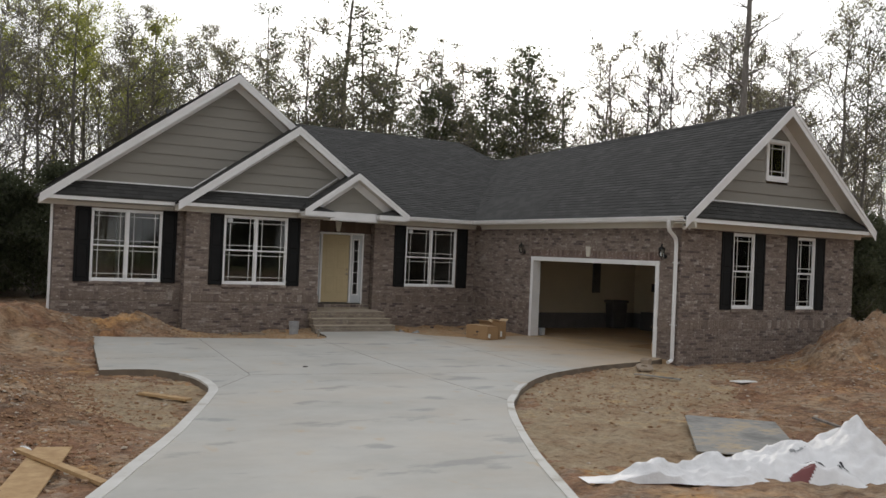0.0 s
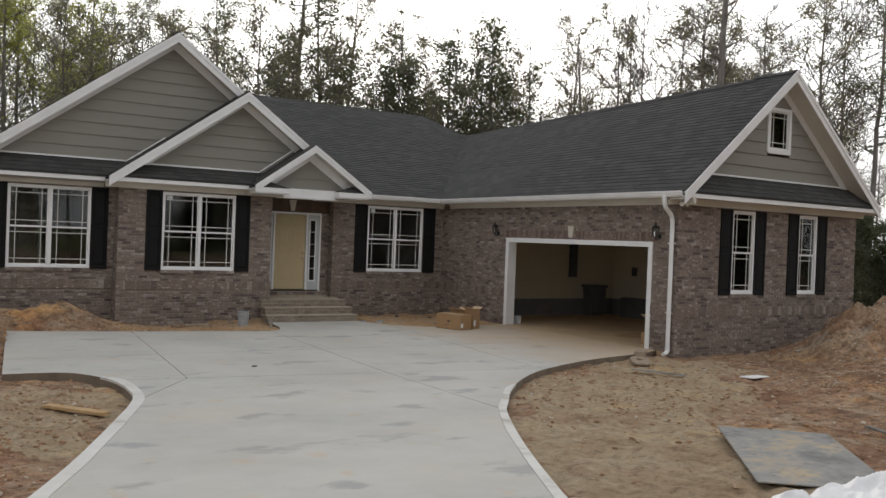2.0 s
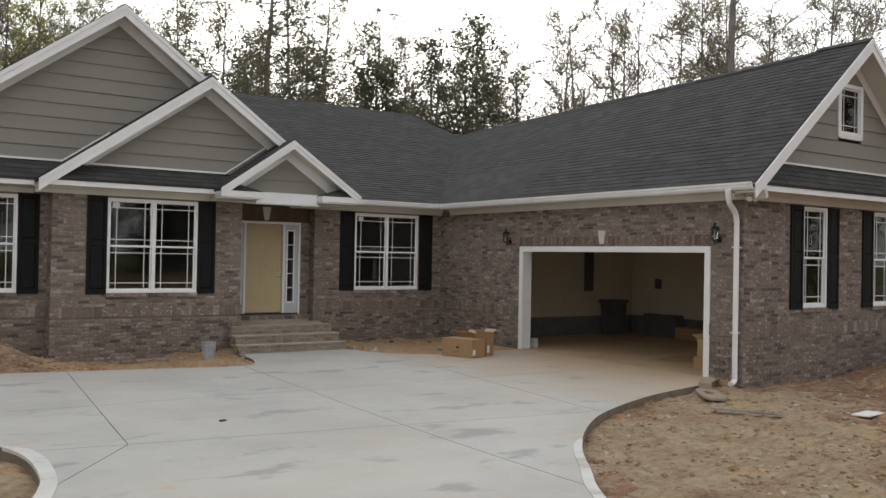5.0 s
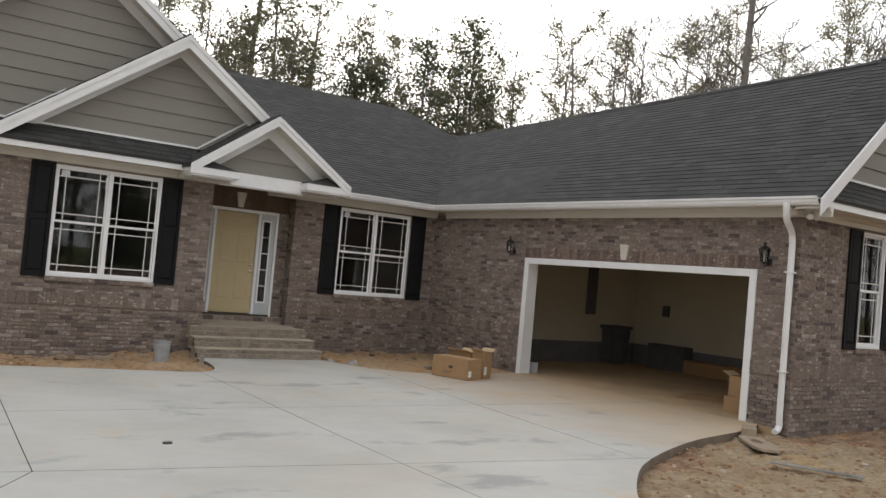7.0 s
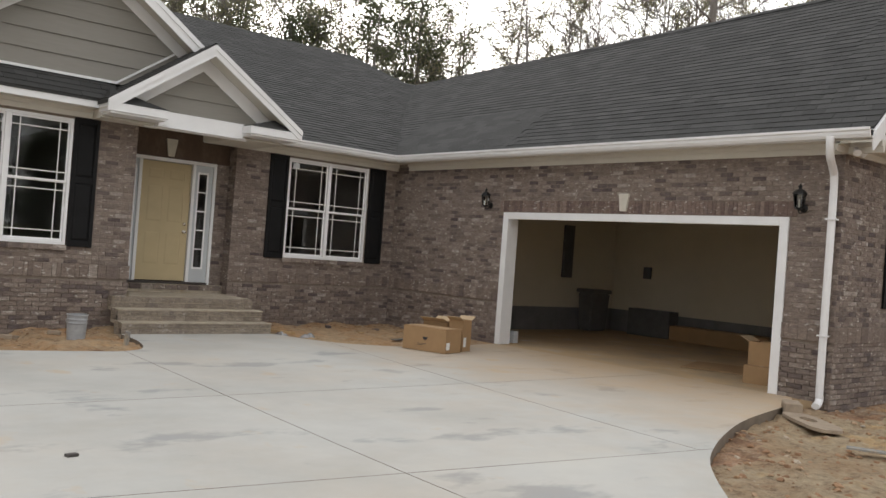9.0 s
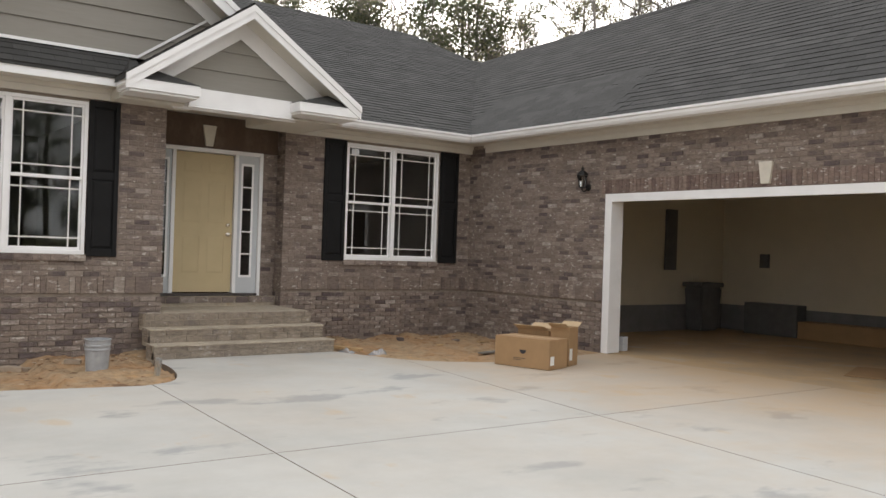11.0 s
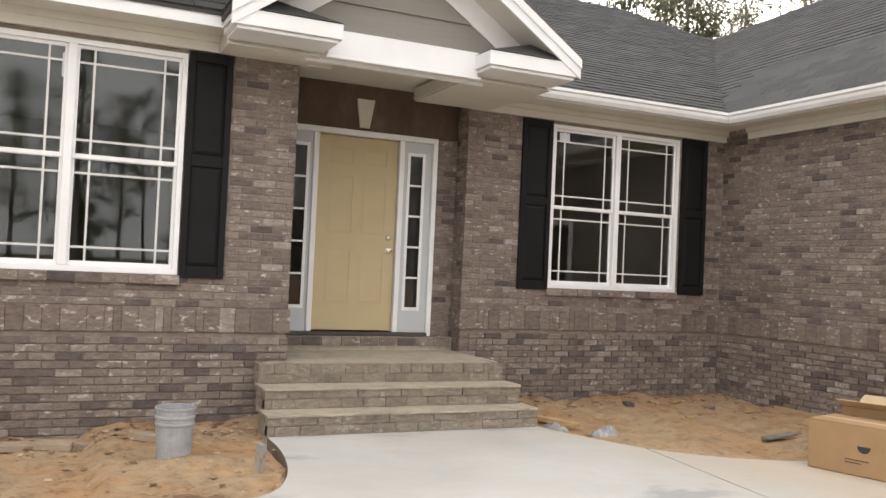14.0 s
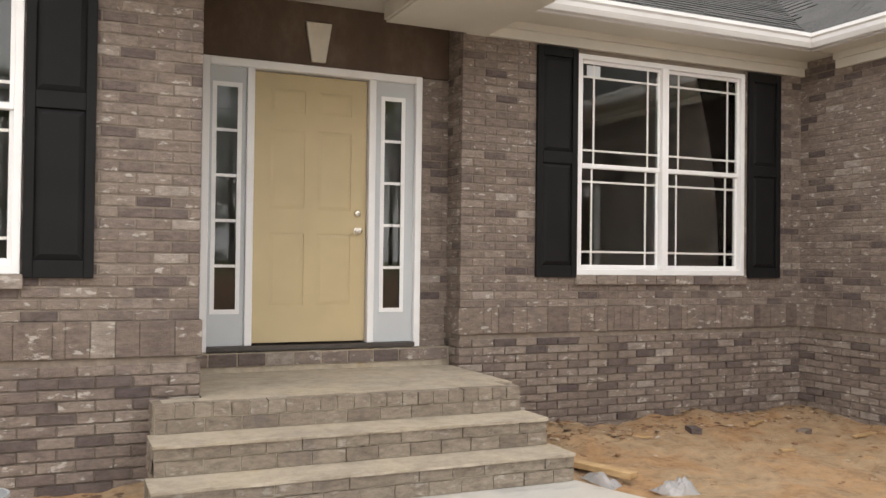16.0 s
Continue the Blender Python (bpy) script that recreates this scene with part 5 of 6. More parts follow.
for wx, wy, wz, sw_, sh_, mt in ((-1.74, YC, 2.84, 0.06, 0.2, "bag"), (-2.49, YC, 2.98, 0.14, 0.1, "bag"), (-7.86, YB, 2.84, 0.06, 0.2, "bag"), (-8.6, YB, 2.98, 0.14, 0.1, "bag"), (-11.24, YA, 2.84, 0.06, 0.2, "bag")):
    boxes("window_sticker", [(wx, wy + 0.017, wz, wx + sw_, wy + 0.0205, wz + sh_)], mt, house, "pale factory sticker on the window pane")

# ---------------------------------------------------------------- fixtures and loose things
def wall_lantern(y):
    """A black carriage lantern on the garage wall (faces -x)."""
    t = thing("wall_lantern", "black carriage lantern on the brick garage wall", "lantern", (-0.012, y, 2.5), 0, "garage lanterns")
    bm = bmesh.new()
    lathe(bm, [(0.055, 0), (0.055, 0.01), (0.04, 0.02), (0.02, 0.026)], 16)
    bmesh.ops.transform(bm, matrix=Matrix.Rotation(radians(-90), 4, "Y"), verts=bm.verts)
    part("back_plate", bm, "black_metal", t)
    bm = bmesh.new()
    tube(bm, smooth_path([(-0.02, 0, 0), (-0.07, 0, -0.06), (-0.13, 0, -0.06), (-0.14, 0, -0.015)], 4), 0.009, 8)
    part("arm", bm, "black_metal", t)
    bm = bmesh.new()
    lathe(bm, [(0.015, -0.03), (0.05, -0.015), (0.055, 0.0)], 6, (-0.14, 0, 0))
    part("base", bm, "black_metal", t)
    for k in range(6):
        a = k * math.pi / 3
        bm = bmesh.new()
        tube(bm, [(-0.14 + 0.05 * math.cos(a), 0.05 * math.sin(a), 0), (-0.14 + 0.078 * math.cos(a), 0.078 * math.sin(a), 0.18)], 0.006, 5)
        part("cage_bar", bm, "black_metal", t)
    bm = bmesh.new()
    lathe(bm, [(0.046, 0.003), (0.072, 0.178)], 6, (-0.14, 0, 0))
    g = part("glass", bm, "glass", t, "clear lantern glass")
    g.visible_shadow = False
    bm = bmesh.new()
    lathe(bm, [(0.095, 0.178), (0.09, 0.195), (0.05, 0.235), (0.022, 0.25), (0.02, 0.27), (0.03, 0.28), (0.012, 0.3), (0.004, 0.32)], 6, (-0.14, 0, 0))
    part("roof_cap", bm, "black_metal", t)
    bm = bmesh.new()
    lathe(bm, [(0.012, 0.0), (0.012, 0.09), (0.004, 0.11)], 8, (-0.14, 0, 0.004))
    part("candle_tube", bm, "keystone", t)
    return t


wall_lantern(-2.93)
wall_lantern(-8.93)

flood = thing("flood_light", "white twin-head flood light below the garage corner soffit", "flood light", (-0.02, YW - 0.12, 3.3))
bm = bmesh.new()
lathe(bm, [(0.05, -0.02), (0.05, 0.0), (0.03, 0.03), (0.02, 0.04)], 12)
part("base", bm, "white", flood)
for sx in (-1, 1):
    bm = bmesh.new()
    lathe(bm, [(0.02, 0.0), (0.028, 0.05), (0.05, 0.11), (0.052, 0.125), (0.045, 0.13)], 14)
    bmesh.ops.transform(bm, matrix=pose(0.02 * sx, -0.02, -0.03, 125, 0, 55 * sx), verts=bm.verts)
    part("lamp_head", bm, "white", flood)

# grey bucket by the bed
bk = thing("bucket", "grey plastic bucket standing on the soil by the wall", "bucket", (-7.0, -2.12, -0.045))
bm = bmesh.new()
lathe(bm, [(0.13, 0), (0.133, 0.01), (0.148, 0.25), (0.156, 0.255), (0.156, 0.27), (0.15, 0.275), (0.151, 0.30), (0.158, 0.305), (0.158, 0.32), (0.151, 0.325), (0.153, 0.365), (0.162, 0.37), (0.162, 0.385), (0.15, 0.385), (0.13, 0.02), (0.06, 0.015)], 28)
part("body", bm, "bucket", bk)
bk.scale = (0.9, 0.9, 0.97)
bm = bmesh.new()
tube(bm, [(0.165 * math.cos(a), 0.165 * math.sin(a) * 0.98, 0.33 - 0.16 * math.sin(a * 1.0) ** 2 * 1.0) for a in np.linspace(0.0, math.pi, 14)], 0.003, 5)
part("handle", bm, "zinc", bk, "thin wire handle")


def carton(at, rz, size, label, flaps=False, hole=True):
    """A cardboard box with wall thickness, tape seam, labels and flaps."""
    w, d, h = size
    t = thing("cardboard_box", label, "box", at, rz)
    k = 0.006
    bm = bmesh.new()
    if flaps:
        o = [(-1, -1), (1, -1), (1, 1), (-1, 1)]
        ol, oh = [bm.verts.new((x * w / 2, y * d / 2, 0)) for x, y in o], [bm.verts.new((x * w / 2, y * d / 2, h)) for x, y in o]
        il, ih = [bm.verts.new((x * (w / 2 - k), y * (d / 2 - k), k)) for x, y in o], [bm.verts.new((x * (w / 2 - k), y * (d / 2 - k), h)) for x, y in o]
        bm.faces.new(ol[::-1])
        bm.faces.new(il)
        for q in range(4):
            r = (q + 1) % 4
            bm.faces.new((ol[q], ol[r], oh[r], oh[q]))
            bm.faces.new((il[r], il[q], ih[q], ih[r]))
            bm.faces.new((oh[q], oh[r], ih[r], ih[q]))
    else:
        box(bm, -w / 2, -d / 2, 0, w / 2, d / 2, h)
        bmesh.ops.bevel(bm, geom=bm.edges[:], offset=0.004, segments=1, affect="EDGES")
    part("carton", bm, "cardboard", t)
    if not flaps:
        boxes("top_flap", [(-w / 2, -d / 2, h + 0.001, w / 2, -0.003, h + k)], "cardboard", t)
        boxes("top_flap", [(-w / 2, 0.003, h + 0.001, w / 2, d / 2, h + k)], "cardboard", t)
        boxes("tape", [(-w / 2 - 0.001, -0.03, h + k, w / 2 + 0.001, 0.03, h + k + 0.001)], "cardboard_in", t)
    if flaps:
        for m_, ww in ((pose(0, -d / 2, h, -25, 0, 0), w), (pose(0, d / 2, h, 205, 0, 0), w)):
            bm = bmesh.new()
            box(bm, -ww / 2, -d * 0.45, 0, ww / 2, 0, k, m_)
            part("flap", bm, "cardboard_in", t, "pale inner side of an open flap")
    boxes("shipping_label", [(w / 2 + 0.001, -d / 2 + 0.03, h * 0.15, w / 2 + 0.003, -d / 2 + 0.12, h * 0.45)], "label", t)
    if hole:
        bm = bmesh.new()
        prism(bm, [(0.05 * math.cos(a) + 0.02, -d / 2 - 0.002, h * 0.6 + 0.05 * math.sin(a)) for a in np.linspace(math.pi, 2 * math.pi, 9)], (0, 0.0015, 0))
        part("hand_hole", bm, "ink", t)
        boxes("printed_line", [(-0.12, -d / 2 - 0.002, h * 0.3, 0.06, -d / 2 - 0.0005, h * 0.32), (-0.12, -d / 2 - 0.002, h * 0.24, 0.0, -d / 2 - 0.0005, h * 0.26)], "bronze", t)
    return t


carton((-2.12, -4.02, 0.004), -75, (0.82, 0.44, 0.37), "brown cardboard box on the driveway by the garage")
carton((-1.72, -3.74, 0.004), -72, (0.46, 0.32, 0.44), "opened brown cardboard box behind the closed one", True, False)
carton((-1.62, -4.12, 0.004), -68, (0.26, 0.3, 0.5), "tall narrow cardboard box with raised flap", True, False)

# splash block and scrap below the downspout
sb = thing("splash_block", "clay-stained splash plate with an oval hole below the downspout", "splash block", (-1.5, -9.95, soil_level(-1.5, -9.95) + 0.02), 50)
bm = bmesh.new()
nseg = 24
rings = []
for z in (0.0, 0.035):
    outer = [bm.verts.new((0.55 * math.copysign(abs(math.cos(t_)) ** 0.6, math.cos(t_)), 0.18 * math.copysign(abs(math.sin(t_)) ** 0.6, math.sin(t_)), z)) for t_ in np.linspace(0, 2 * math.pi, nseg, endpoint=False)]
    inner = [bm.verts.new((0.08 + 0.17 * math.cos(t_), 0.075 * math.sin(t_), z)) for t_ in np.linspace(0, 2 * math.pi, nseg, endpoint=False)]
    rings.append((outer, inner))
for q in range(nseg):
    r = (q + 1) % nseg
    (o0, i0), (o1, i1) = rings
    bm.faces.new((o1[q], o1[r], i1[r], i1[q]))
    bm.faces.new((o0[r], o0[q], i0[q], i0[r]))
    bm.faces.new((o0[q], o0[r], o1[r], o1[q]))
    bm.faces.new((i0[r], i0[q], i1[q], i1[r]))
part("plate", bm, "splash", sb)
eb = boxes("concrete_block", [(-0.17, -0.1, 0, 0.17, 0.1, 0.17)], "splash", None, bevel=0.012)
eb.matrix_world = pose(-1.02, -9.47, soil_level(-1.02, -9.47) - 0.02, 0, 0, 35)
tagged(eb, "clay-stained concrete block at the end of the curb", "block")


def board(label, at, rz, size, mat_="wood", tilt=(0, 0), nm="wood_board", cat="board"):
    t = boxes(nm, [(-size[0] / 2, -size[1] / 2, 0, size[0] / 2, size[1] / 2, size[2])], mat_, None, bevel=0.003)
    t.matrix_world = pose(*at, tilt[0], tilt[1], rz)
    return tagged(t, label, cat)


def on_soil(x, y, up=0.0):
    return (x, y, soil_level(x, y) + up)


board("broad new plywood offcut lying on the soil", on_soil(-14.5, -15.76, 0.04), 75, (2.1, 0.36, 0.02))
board("long sawn two-by-four lying across the plywood", on_soil(-14.28, -15.7, 0.075), -70, (1.75, 0.09, 0.04))
board("short board lying flat on the soil by the driveway", on_soil(-12.3, -11.04, 0.03), -54, (0.95, 0.14, 0.04))
board("grey weathered plywood sheet lying flat on the soil", on_soil(-6.4, -17.0, 0.06), -42, (1.22, 2.44, 0.015), "plywood", nm="plywood_sheet", cat="plywood")
board("white scrap of trim board lying on the soil", on_soil(-0.85, -12.2, 0.04), 14, (0.75, 0.24, 0.02), "label", (0, 3), "trim_scrap", "scrap")
board("thin wood strip lying on the soil near the splash block", on_soil(-2.4, -11.3, 0.03), -66, (1.0, 0.1, 0.02), "plywood", nm="wood_strip", cat="scrap")
board("long thin lath lying on the soil beside the dirt pile", on_soil(-4.42, -17.1, 0.05), 68, (1.6, 0.06, 0.03), "bark", nm="lath", cat="scrap")
board("stub of lumber at the end of the porch steps", on_soil(-3.42, -1.6, 0.03), -70, (0.5, 0.09, 0.04))
board("broken brick lying in the bed", on_soil(-1.0, -1.0, -0.01), 20, (0.13, 0.08, 0.04), "brick", nm="loose_brick", cat="brick")
board("loose brick lying in the bed", on_soil(-1.9, -0.7, -0.01), 70, (0.16, 0.09, 0.045), "brick", nm="loose_brick", cat="brick")
board("dark lump of mortar lying on the driveway", (-9.1, -8.6, grade(-9.1, -8.6)), 10, (0.08, 0.05, 0.02), "bronze", nm="mortar_lump", cat="rubble")
board("dark flat scrap leaning in the bed by the boxes", on_soil(-1.6, -2.6, 0.02), 15, (0.5, 0.1, 0.02), "bark", nm="scrap_strip", cat="scrap")


def crumple(name, label, cat, at, size, mat_, seed, res=22, rz=0.0):
    """A crumpled sheet or bag draped on the ground."""
    rng = random.Random(seed)
    bm = bmesh.new()
    ox = rng.uniform(0, 50)
    grid = [[None] * (res + 1) for _ in range(res + 1)]
    w, d, h = size
    for i in range(res + 1):
        for j in range(res + 1):
            u, v = i / res * 2 - 1, j / res * 2 - 1
            x, y = u * w / 2 * (1 + 0.16 * noise.noise((v * 1.5 + ox, 2, u))), v * d / 2 * (1 + 0.25 * noise.noise((u * 1.8 + ox, 5, v)))
            rise = max(0, 1 - abs(u) ** 2.2) * max(0, 1 - abs(v) ** 2.2)
            n = noise.noise((u * 1.6 + ox, v * 1.6, 0.3)) * 0.5 + 0.5
            ridge = 1 - abs(noise.noise((u * 3.2 + ox, v * 3.2, 1.7))) * 1.9
            fold = 1 - abs(noise.noise((u * 7.5 + ox, v * 6.0, 4.7))) * 2.2
            grid[i][j] = bm.verts.new((x, y, 0.01 + h * rise * ((0.25 + 0.75 * n) * (0.55 + 0.45 * ridge) + 0.13 * fold)))
    for i in range(res):
        for j in range(res):
            bm.faces.new((grid[i][j], grid[i + 1][j], grid[i + 1][j + 1], grid[i][j + 1]))
    ob = part(name, bm, mat_)
    for p in ob.data.polygons:
        p.use_smooth = True
    ob.matrix_world = pose(*at, 0, 0, rz)
    return tagged(ob, label, cat)


def wrap_sheet(label, at, rz, length, depth, humps, seed, res):
    """A stiff printed sheet thrown down: pointed humps with straight creases running between them, hem on the soil."""
    bm = bmesh.new()
    ny = max(12, int(res * depth / length))
    grid = []
    for i in range(res + 1):
        col = []
        for j in range(ny + 1):
            u, v = i / res, j / ny * 2 - 1
            x = (u - 0.5) * length
            y = v * depth / 2 * (1 + 0.3 * noise.noise((u * 3 + seed, 3.0, 0))) * (0.16 + 0.84 * clamp((u - 0.22) * 2.4))
            y += 0.16 * noise.noise((u * 2.4 + seed, 9.0, 0))
            z = 0.0
            for hx, hy, hr, hh in humps:
                d = math.hypot((x - hx) / hr, (y - hy) / (hr * 0.75))
                z = max(z, hh * max(0.0, 1 - d) ** 0.9)
            c1 = abs(noise.noise((x * 1.9 + seed, y * 2.6 + x * 1.3, 1.7)))
            c2 = abs(noise.noise((x * 4.6 - y * 3.0, y * 5.2 + seed, 4.7)))
            c3 = abs(noise.noise((x * 9.0 + y * 6.0, y * 9.5, 2.2 + seed)))
            hem = min(1.0, (1 - abs(v)) * 5) * min(1.0, u * 6, (1 - u) * 6)
            z = z * hem + hem * (0.1 * (1 - 2.3 * c1) + 0.05 * (1 - 2.6 * c2) + 0.014 * (1 - 3 * c3)) * (0.5 + min(z, 0.5)) + 0.03
            col.append(bm.verts.new((x, y, max(0.012, z))))
        grid.append(col)
    for i in range(res):
        for j in range(ny):
            bm.faces.new((grid[i][j], grid[i + 1][j], grid[i + 1][j + 1], grid[i][j + 1]))
    ob = part("house_wrap_sheet", bm, "wrap")
    for p in ob.data.polygons:
        p.use_smooth = True
    ob.matrix_world = pose(*at, 0, 0, rz)
    return tagged(ob, label, "plastic sheet")


def print_on(ob, test, mat_):
    """Ink printed on a sheet: its own facets within a shape, lifted by a hair."""
    bm = bmesh.new()
    vmap = {}
    for p in ob.data.polygons:
        if test(p.center.x, p.center.y):
            for k in p.vertices:
                if k not in vmap:
                    n = ob.data.vertices[k].normal
                    vmap[k] = bm.verts.new(ob.data.vertices[k].co + n * (0.005 if n.z > 0 else -0.005))
            bm.faces.new([vmap[k] for k in p.vertices])
    if bm.faces:
        part("printed_mark", bm, mat_, ob)


tarp = wrap_sheet("crumpled white printed house wrap thrown on the soil", on_soil(-7.95, -18.62, -0.02), -15, 3.9, 1.6,
                  [(1.25, 0.05, 0.95, 0.48), (0.45, 0.1, 0.75, 0.26), (-0.4, 0.1, 0.6, 0.16), (-1.2, 0.05, 0.5, 0.13), (0.4, -0.4, 0.5, 0.18)], 4, 170)


def stroke(ax, ay, bx, by, w):
    """A straight bar of ink from a to b on the sheet."""
    l2 = (bx - ax) ** 2 + (by - ay) ** 2
    def test(x, y):
        k = clamp(((x - ax) * (bx - ax) + (y - ay) * (by - ay)) / l2)
        return math.hypot(x - ax - k * (bx - ax), y - ay - k * (by - ay)) < w
    return test


def bow(cx, cy, r, w, cut):
    """A bowed bar of ink, open on one side."""
    return lambda x, y: abs(math.hypot(x - cx, (y - cy) * 0.8) - r) < w and x - cx > cut


print_on(tarp, bow(0.42, -0.3, 0.075, 0.016, -0.02), "ink")
print_on(tarp, stroke(0.4, -0.38, 0.4, -0.22, 0.014), "ink")
print_on(tarp, stroke(0.6, -0.46, 0.6, -0.34, 0.014), "ink")
print_on(tarp, stroke(0.6, -0.4, 0.7, -0.4, 0.014), "ink")
print_on(tarp, stroke(0.7, -0.46, 0.7, -0.34, 0.014), "ink")
print_on(tarp, stroke(0.3, -0.08, 0.52, -0.02, 0.013), "bucket")
print_on(tarp, lambda x, y: math.hypot((x - 0.2) / 0.14, (y + 0.42) / 0.06) < 1, "red_ink")
for k in range(3):
    print_on(tarp, stroke(-0.5 + 0.06 * k, -0.58, -0.48 + 0.06 * k, -0.48, 0.014), "ink")
crumple("plastic_bag", "small clear plastic bag lying in the bed", "bag", on_soil(-3.22, -2.1, 0.0), (0.24, 0.2, 0.13), "clear_bag", 21, 24)
crumple("plastic_bag", "strip of clear plastic film beside the steps", "bag", on_soil(-3.52, -1.75, 0.0), (0.12, 0.34, 0.09), "clear_bag", 27, 20)
crumple("paper_scrap", "small white paper scrap on the bed soil", "scrap", on_soil(-8.6, -2.9, 0.0), (0.16, 0.12, 0.05), "label", 23, 10)
crumple("paper_cup", "crushed white cup on the soil by the boards", "scrap", on_soil(-14.5, -14.4, 0.0), (0.18, 0.14, 0.09), "label", 25, 10)

for k, (x, y, a, l, w) in enumerate(((-8.05, -1.35, 8, 0.34, 0.13), (-7.78, -1.42, -12, 0.26, 0.12), (-8.4, -1.28, 20, 0.2, 0.1), (-7.5, -1.3, 30, 0.22, 0.12), (-7.12, -1.55, -25, 0.18, 0.1))):
    board("flat broken slab of mortar lying by the brick wall", on_soil(x, y, 0.0), a, (l, w, 0.05), "splash", (4 - k, 3), "mortar_chunk", "rubble")
stake = boxes("wooden_stake", [(-0.02, -0.035, -0.15, 0.02, 0.035, 0.16)], "plywood", None, bevel=0.003)
stake.matrix_world = pose(-6.52, -2.72, 0.0, 5, 3, 20)
tagged(stake, "short wooden form stake in the soil beside the slab", "stake")
for x, y, a, l in ((-1.15, -0.62, 20, 0.2), (-2.3, -0.55, -30, 0.15), (-0.6, -1.25, 12, 0.3), (-2.75, -0.4, 40, 0.14), (-1.7, -1.5, -8, 0.12)):
    board("small wood offcut lying on the sandy bed", on_soil(x, y, 0.004), a, (l, 0.05, 0.02), "wood", nm="wood_chip", cat="scrap")

# garage contents
gp = boxes("electrical_panel", [(4.24, GN - 0.07, 1.22, 4.56, GN - 0.001, 2.44)], "bin", None, bevel=0.006)
tagged(gp, "tall dark electrical panel on the cream garage wall", "electrical panel")
gb = thing("storage_bin", "black plastic wheeled bin against the garage wall", "bin", (5.1, GN - 0.33, -0.004))
bm = bmesh.new()
o = [(-0.24, -0.22), (0.24, -0.22), (0.24, 0.22), (-0.24, 0.22)]
lo, hi = [bm.verts.new((x * 1.2, y * 0.82, 0.02)) for x, y in o], [bm.verts.new((x * 1.4, y, 0.9)) for x, y in o]
bm.faces.new(lo[::-1]), bm.faces.new(hi)
for i in range(4):
    bm.faces.new((lo[i], lo[(i + 1) % 4], hi[(i + 1) % 4], hi[i]))
bmesh.ops.bevel(bm, geom=bm.edges[:], offset=0.03, segments=2, affect="EDGES")
part("body", bm, "bin", gb)
boxes("lid", [(-0.36, -0.25, 0.9, 0.36, 0.26, 0.99)], "bin", gb, bevel=0.02)
wb = boxes("junction_box", [(6.14, -2.12, 1.32, 6.199, -1.92, 1.6)], "bin", None, bevel=0.004)
tagged(wb, "small dark box mounted on the garage back wall", "junction box")
carton((5.85, -4.3, -0.005), 90, (2.4, 0.4, 0.32), "long flat cardboard carton on the garage floor", False, False)
carton((0.95, -8.05, -0.005), 10, (0.55, 0.5, 0.26), "low cardboard box inside the garage door", False, False)
carton((0.95, -8.0, 0.262), 4, (0.36, 0.34, 0.34), "cardboard box stacked on a lower box", True, False)
crumple("trash_bag", "grey plastic bag on the garage floor by boxes", "bag", (1.55, -8.45, -0.006), (0.7, 0.6, 0.62), "bag", 31, 18)
board("brown flattened carton on the garage floor", (1.9, -6.7, 0.0), 20, (1.2, 1.0, 0.012), "cardboard", nm="cardboard_sheet", cat="cardboard")
board("dark stained timber beam along the garage wall", (5.9, -2.45, -0.004), 90, (1.15, 0.35, 0.62), "bin", nm="lumber_beam", cat="lumber")
board("white bucket-sized scrap by the garage jamb", (0.55, -3.2, -0.004), 10, (0.14, 0.14, 0.22), "bag", nm="small_can", cat="can")

# ---------------------------------------------------------------- soil crumbs, stones and leaf litter
def scatter(name, label, mat_, count, regions, smin, smax, flat, seed, cat):
    rng = random.Random(seed)
    vs, fs = [], []
    done = 0
    while done < count:
        x0, y0, x1, y1 = regions[done % len(regions)]
        x, y = rng.uniform(x0, x1), rng.uniform(y0, y1)
        if inside((x, y), drive_outline) or (y > -0.95 and x < -5.8) or (x > -0.02 and y > YW) or (y > -1.8 and -6.25 < x < -3.7):
            done += 1
            continue
        r = smin + (smax - smin) * rng.random() ** 4
        z = soil_level(x, y)
        k = len(vs)
        rot = rng.uniform(0, 6.28)
        pts = [(1, 0, 0.1), (0, 1, 0), (-1, 0, 0.1), (0, -1, 0), (0.45, 0.45, 0.75), (-0.45, 0.45, 0.7), (-0.45, -0.45, 0.75), (0.45, -0.45, 0.7)]
        for p in pts:
            q = [c * rng.uniform(0.6, 1.2) for c in p]
            vs.append((x + r * (q[0] * math.cos(rot) - q[1] * math.sin(rot)), y + r * (q[0] * math.sin(rot) + q[1] * math.cos(rot)), z + r * flat * (q[2] - 0.1)))
        fs.extend(tuple(i + k for i in f) for f in ((4, 5, 6, 7), (0, 1, 4), (1, 5, 4), (1, 2, 5), (2, 6, 5), (2, 3, 6), (3, 7, 6), (3, 0, 7), (0, 4, 7)))
        done += 1
    me = bpy.data.meshes.new(name)
    me.from_pydata(vs, [], fs)
    return tagged(mesh_part(name, me, mat_), label, cat, kind="stuff")


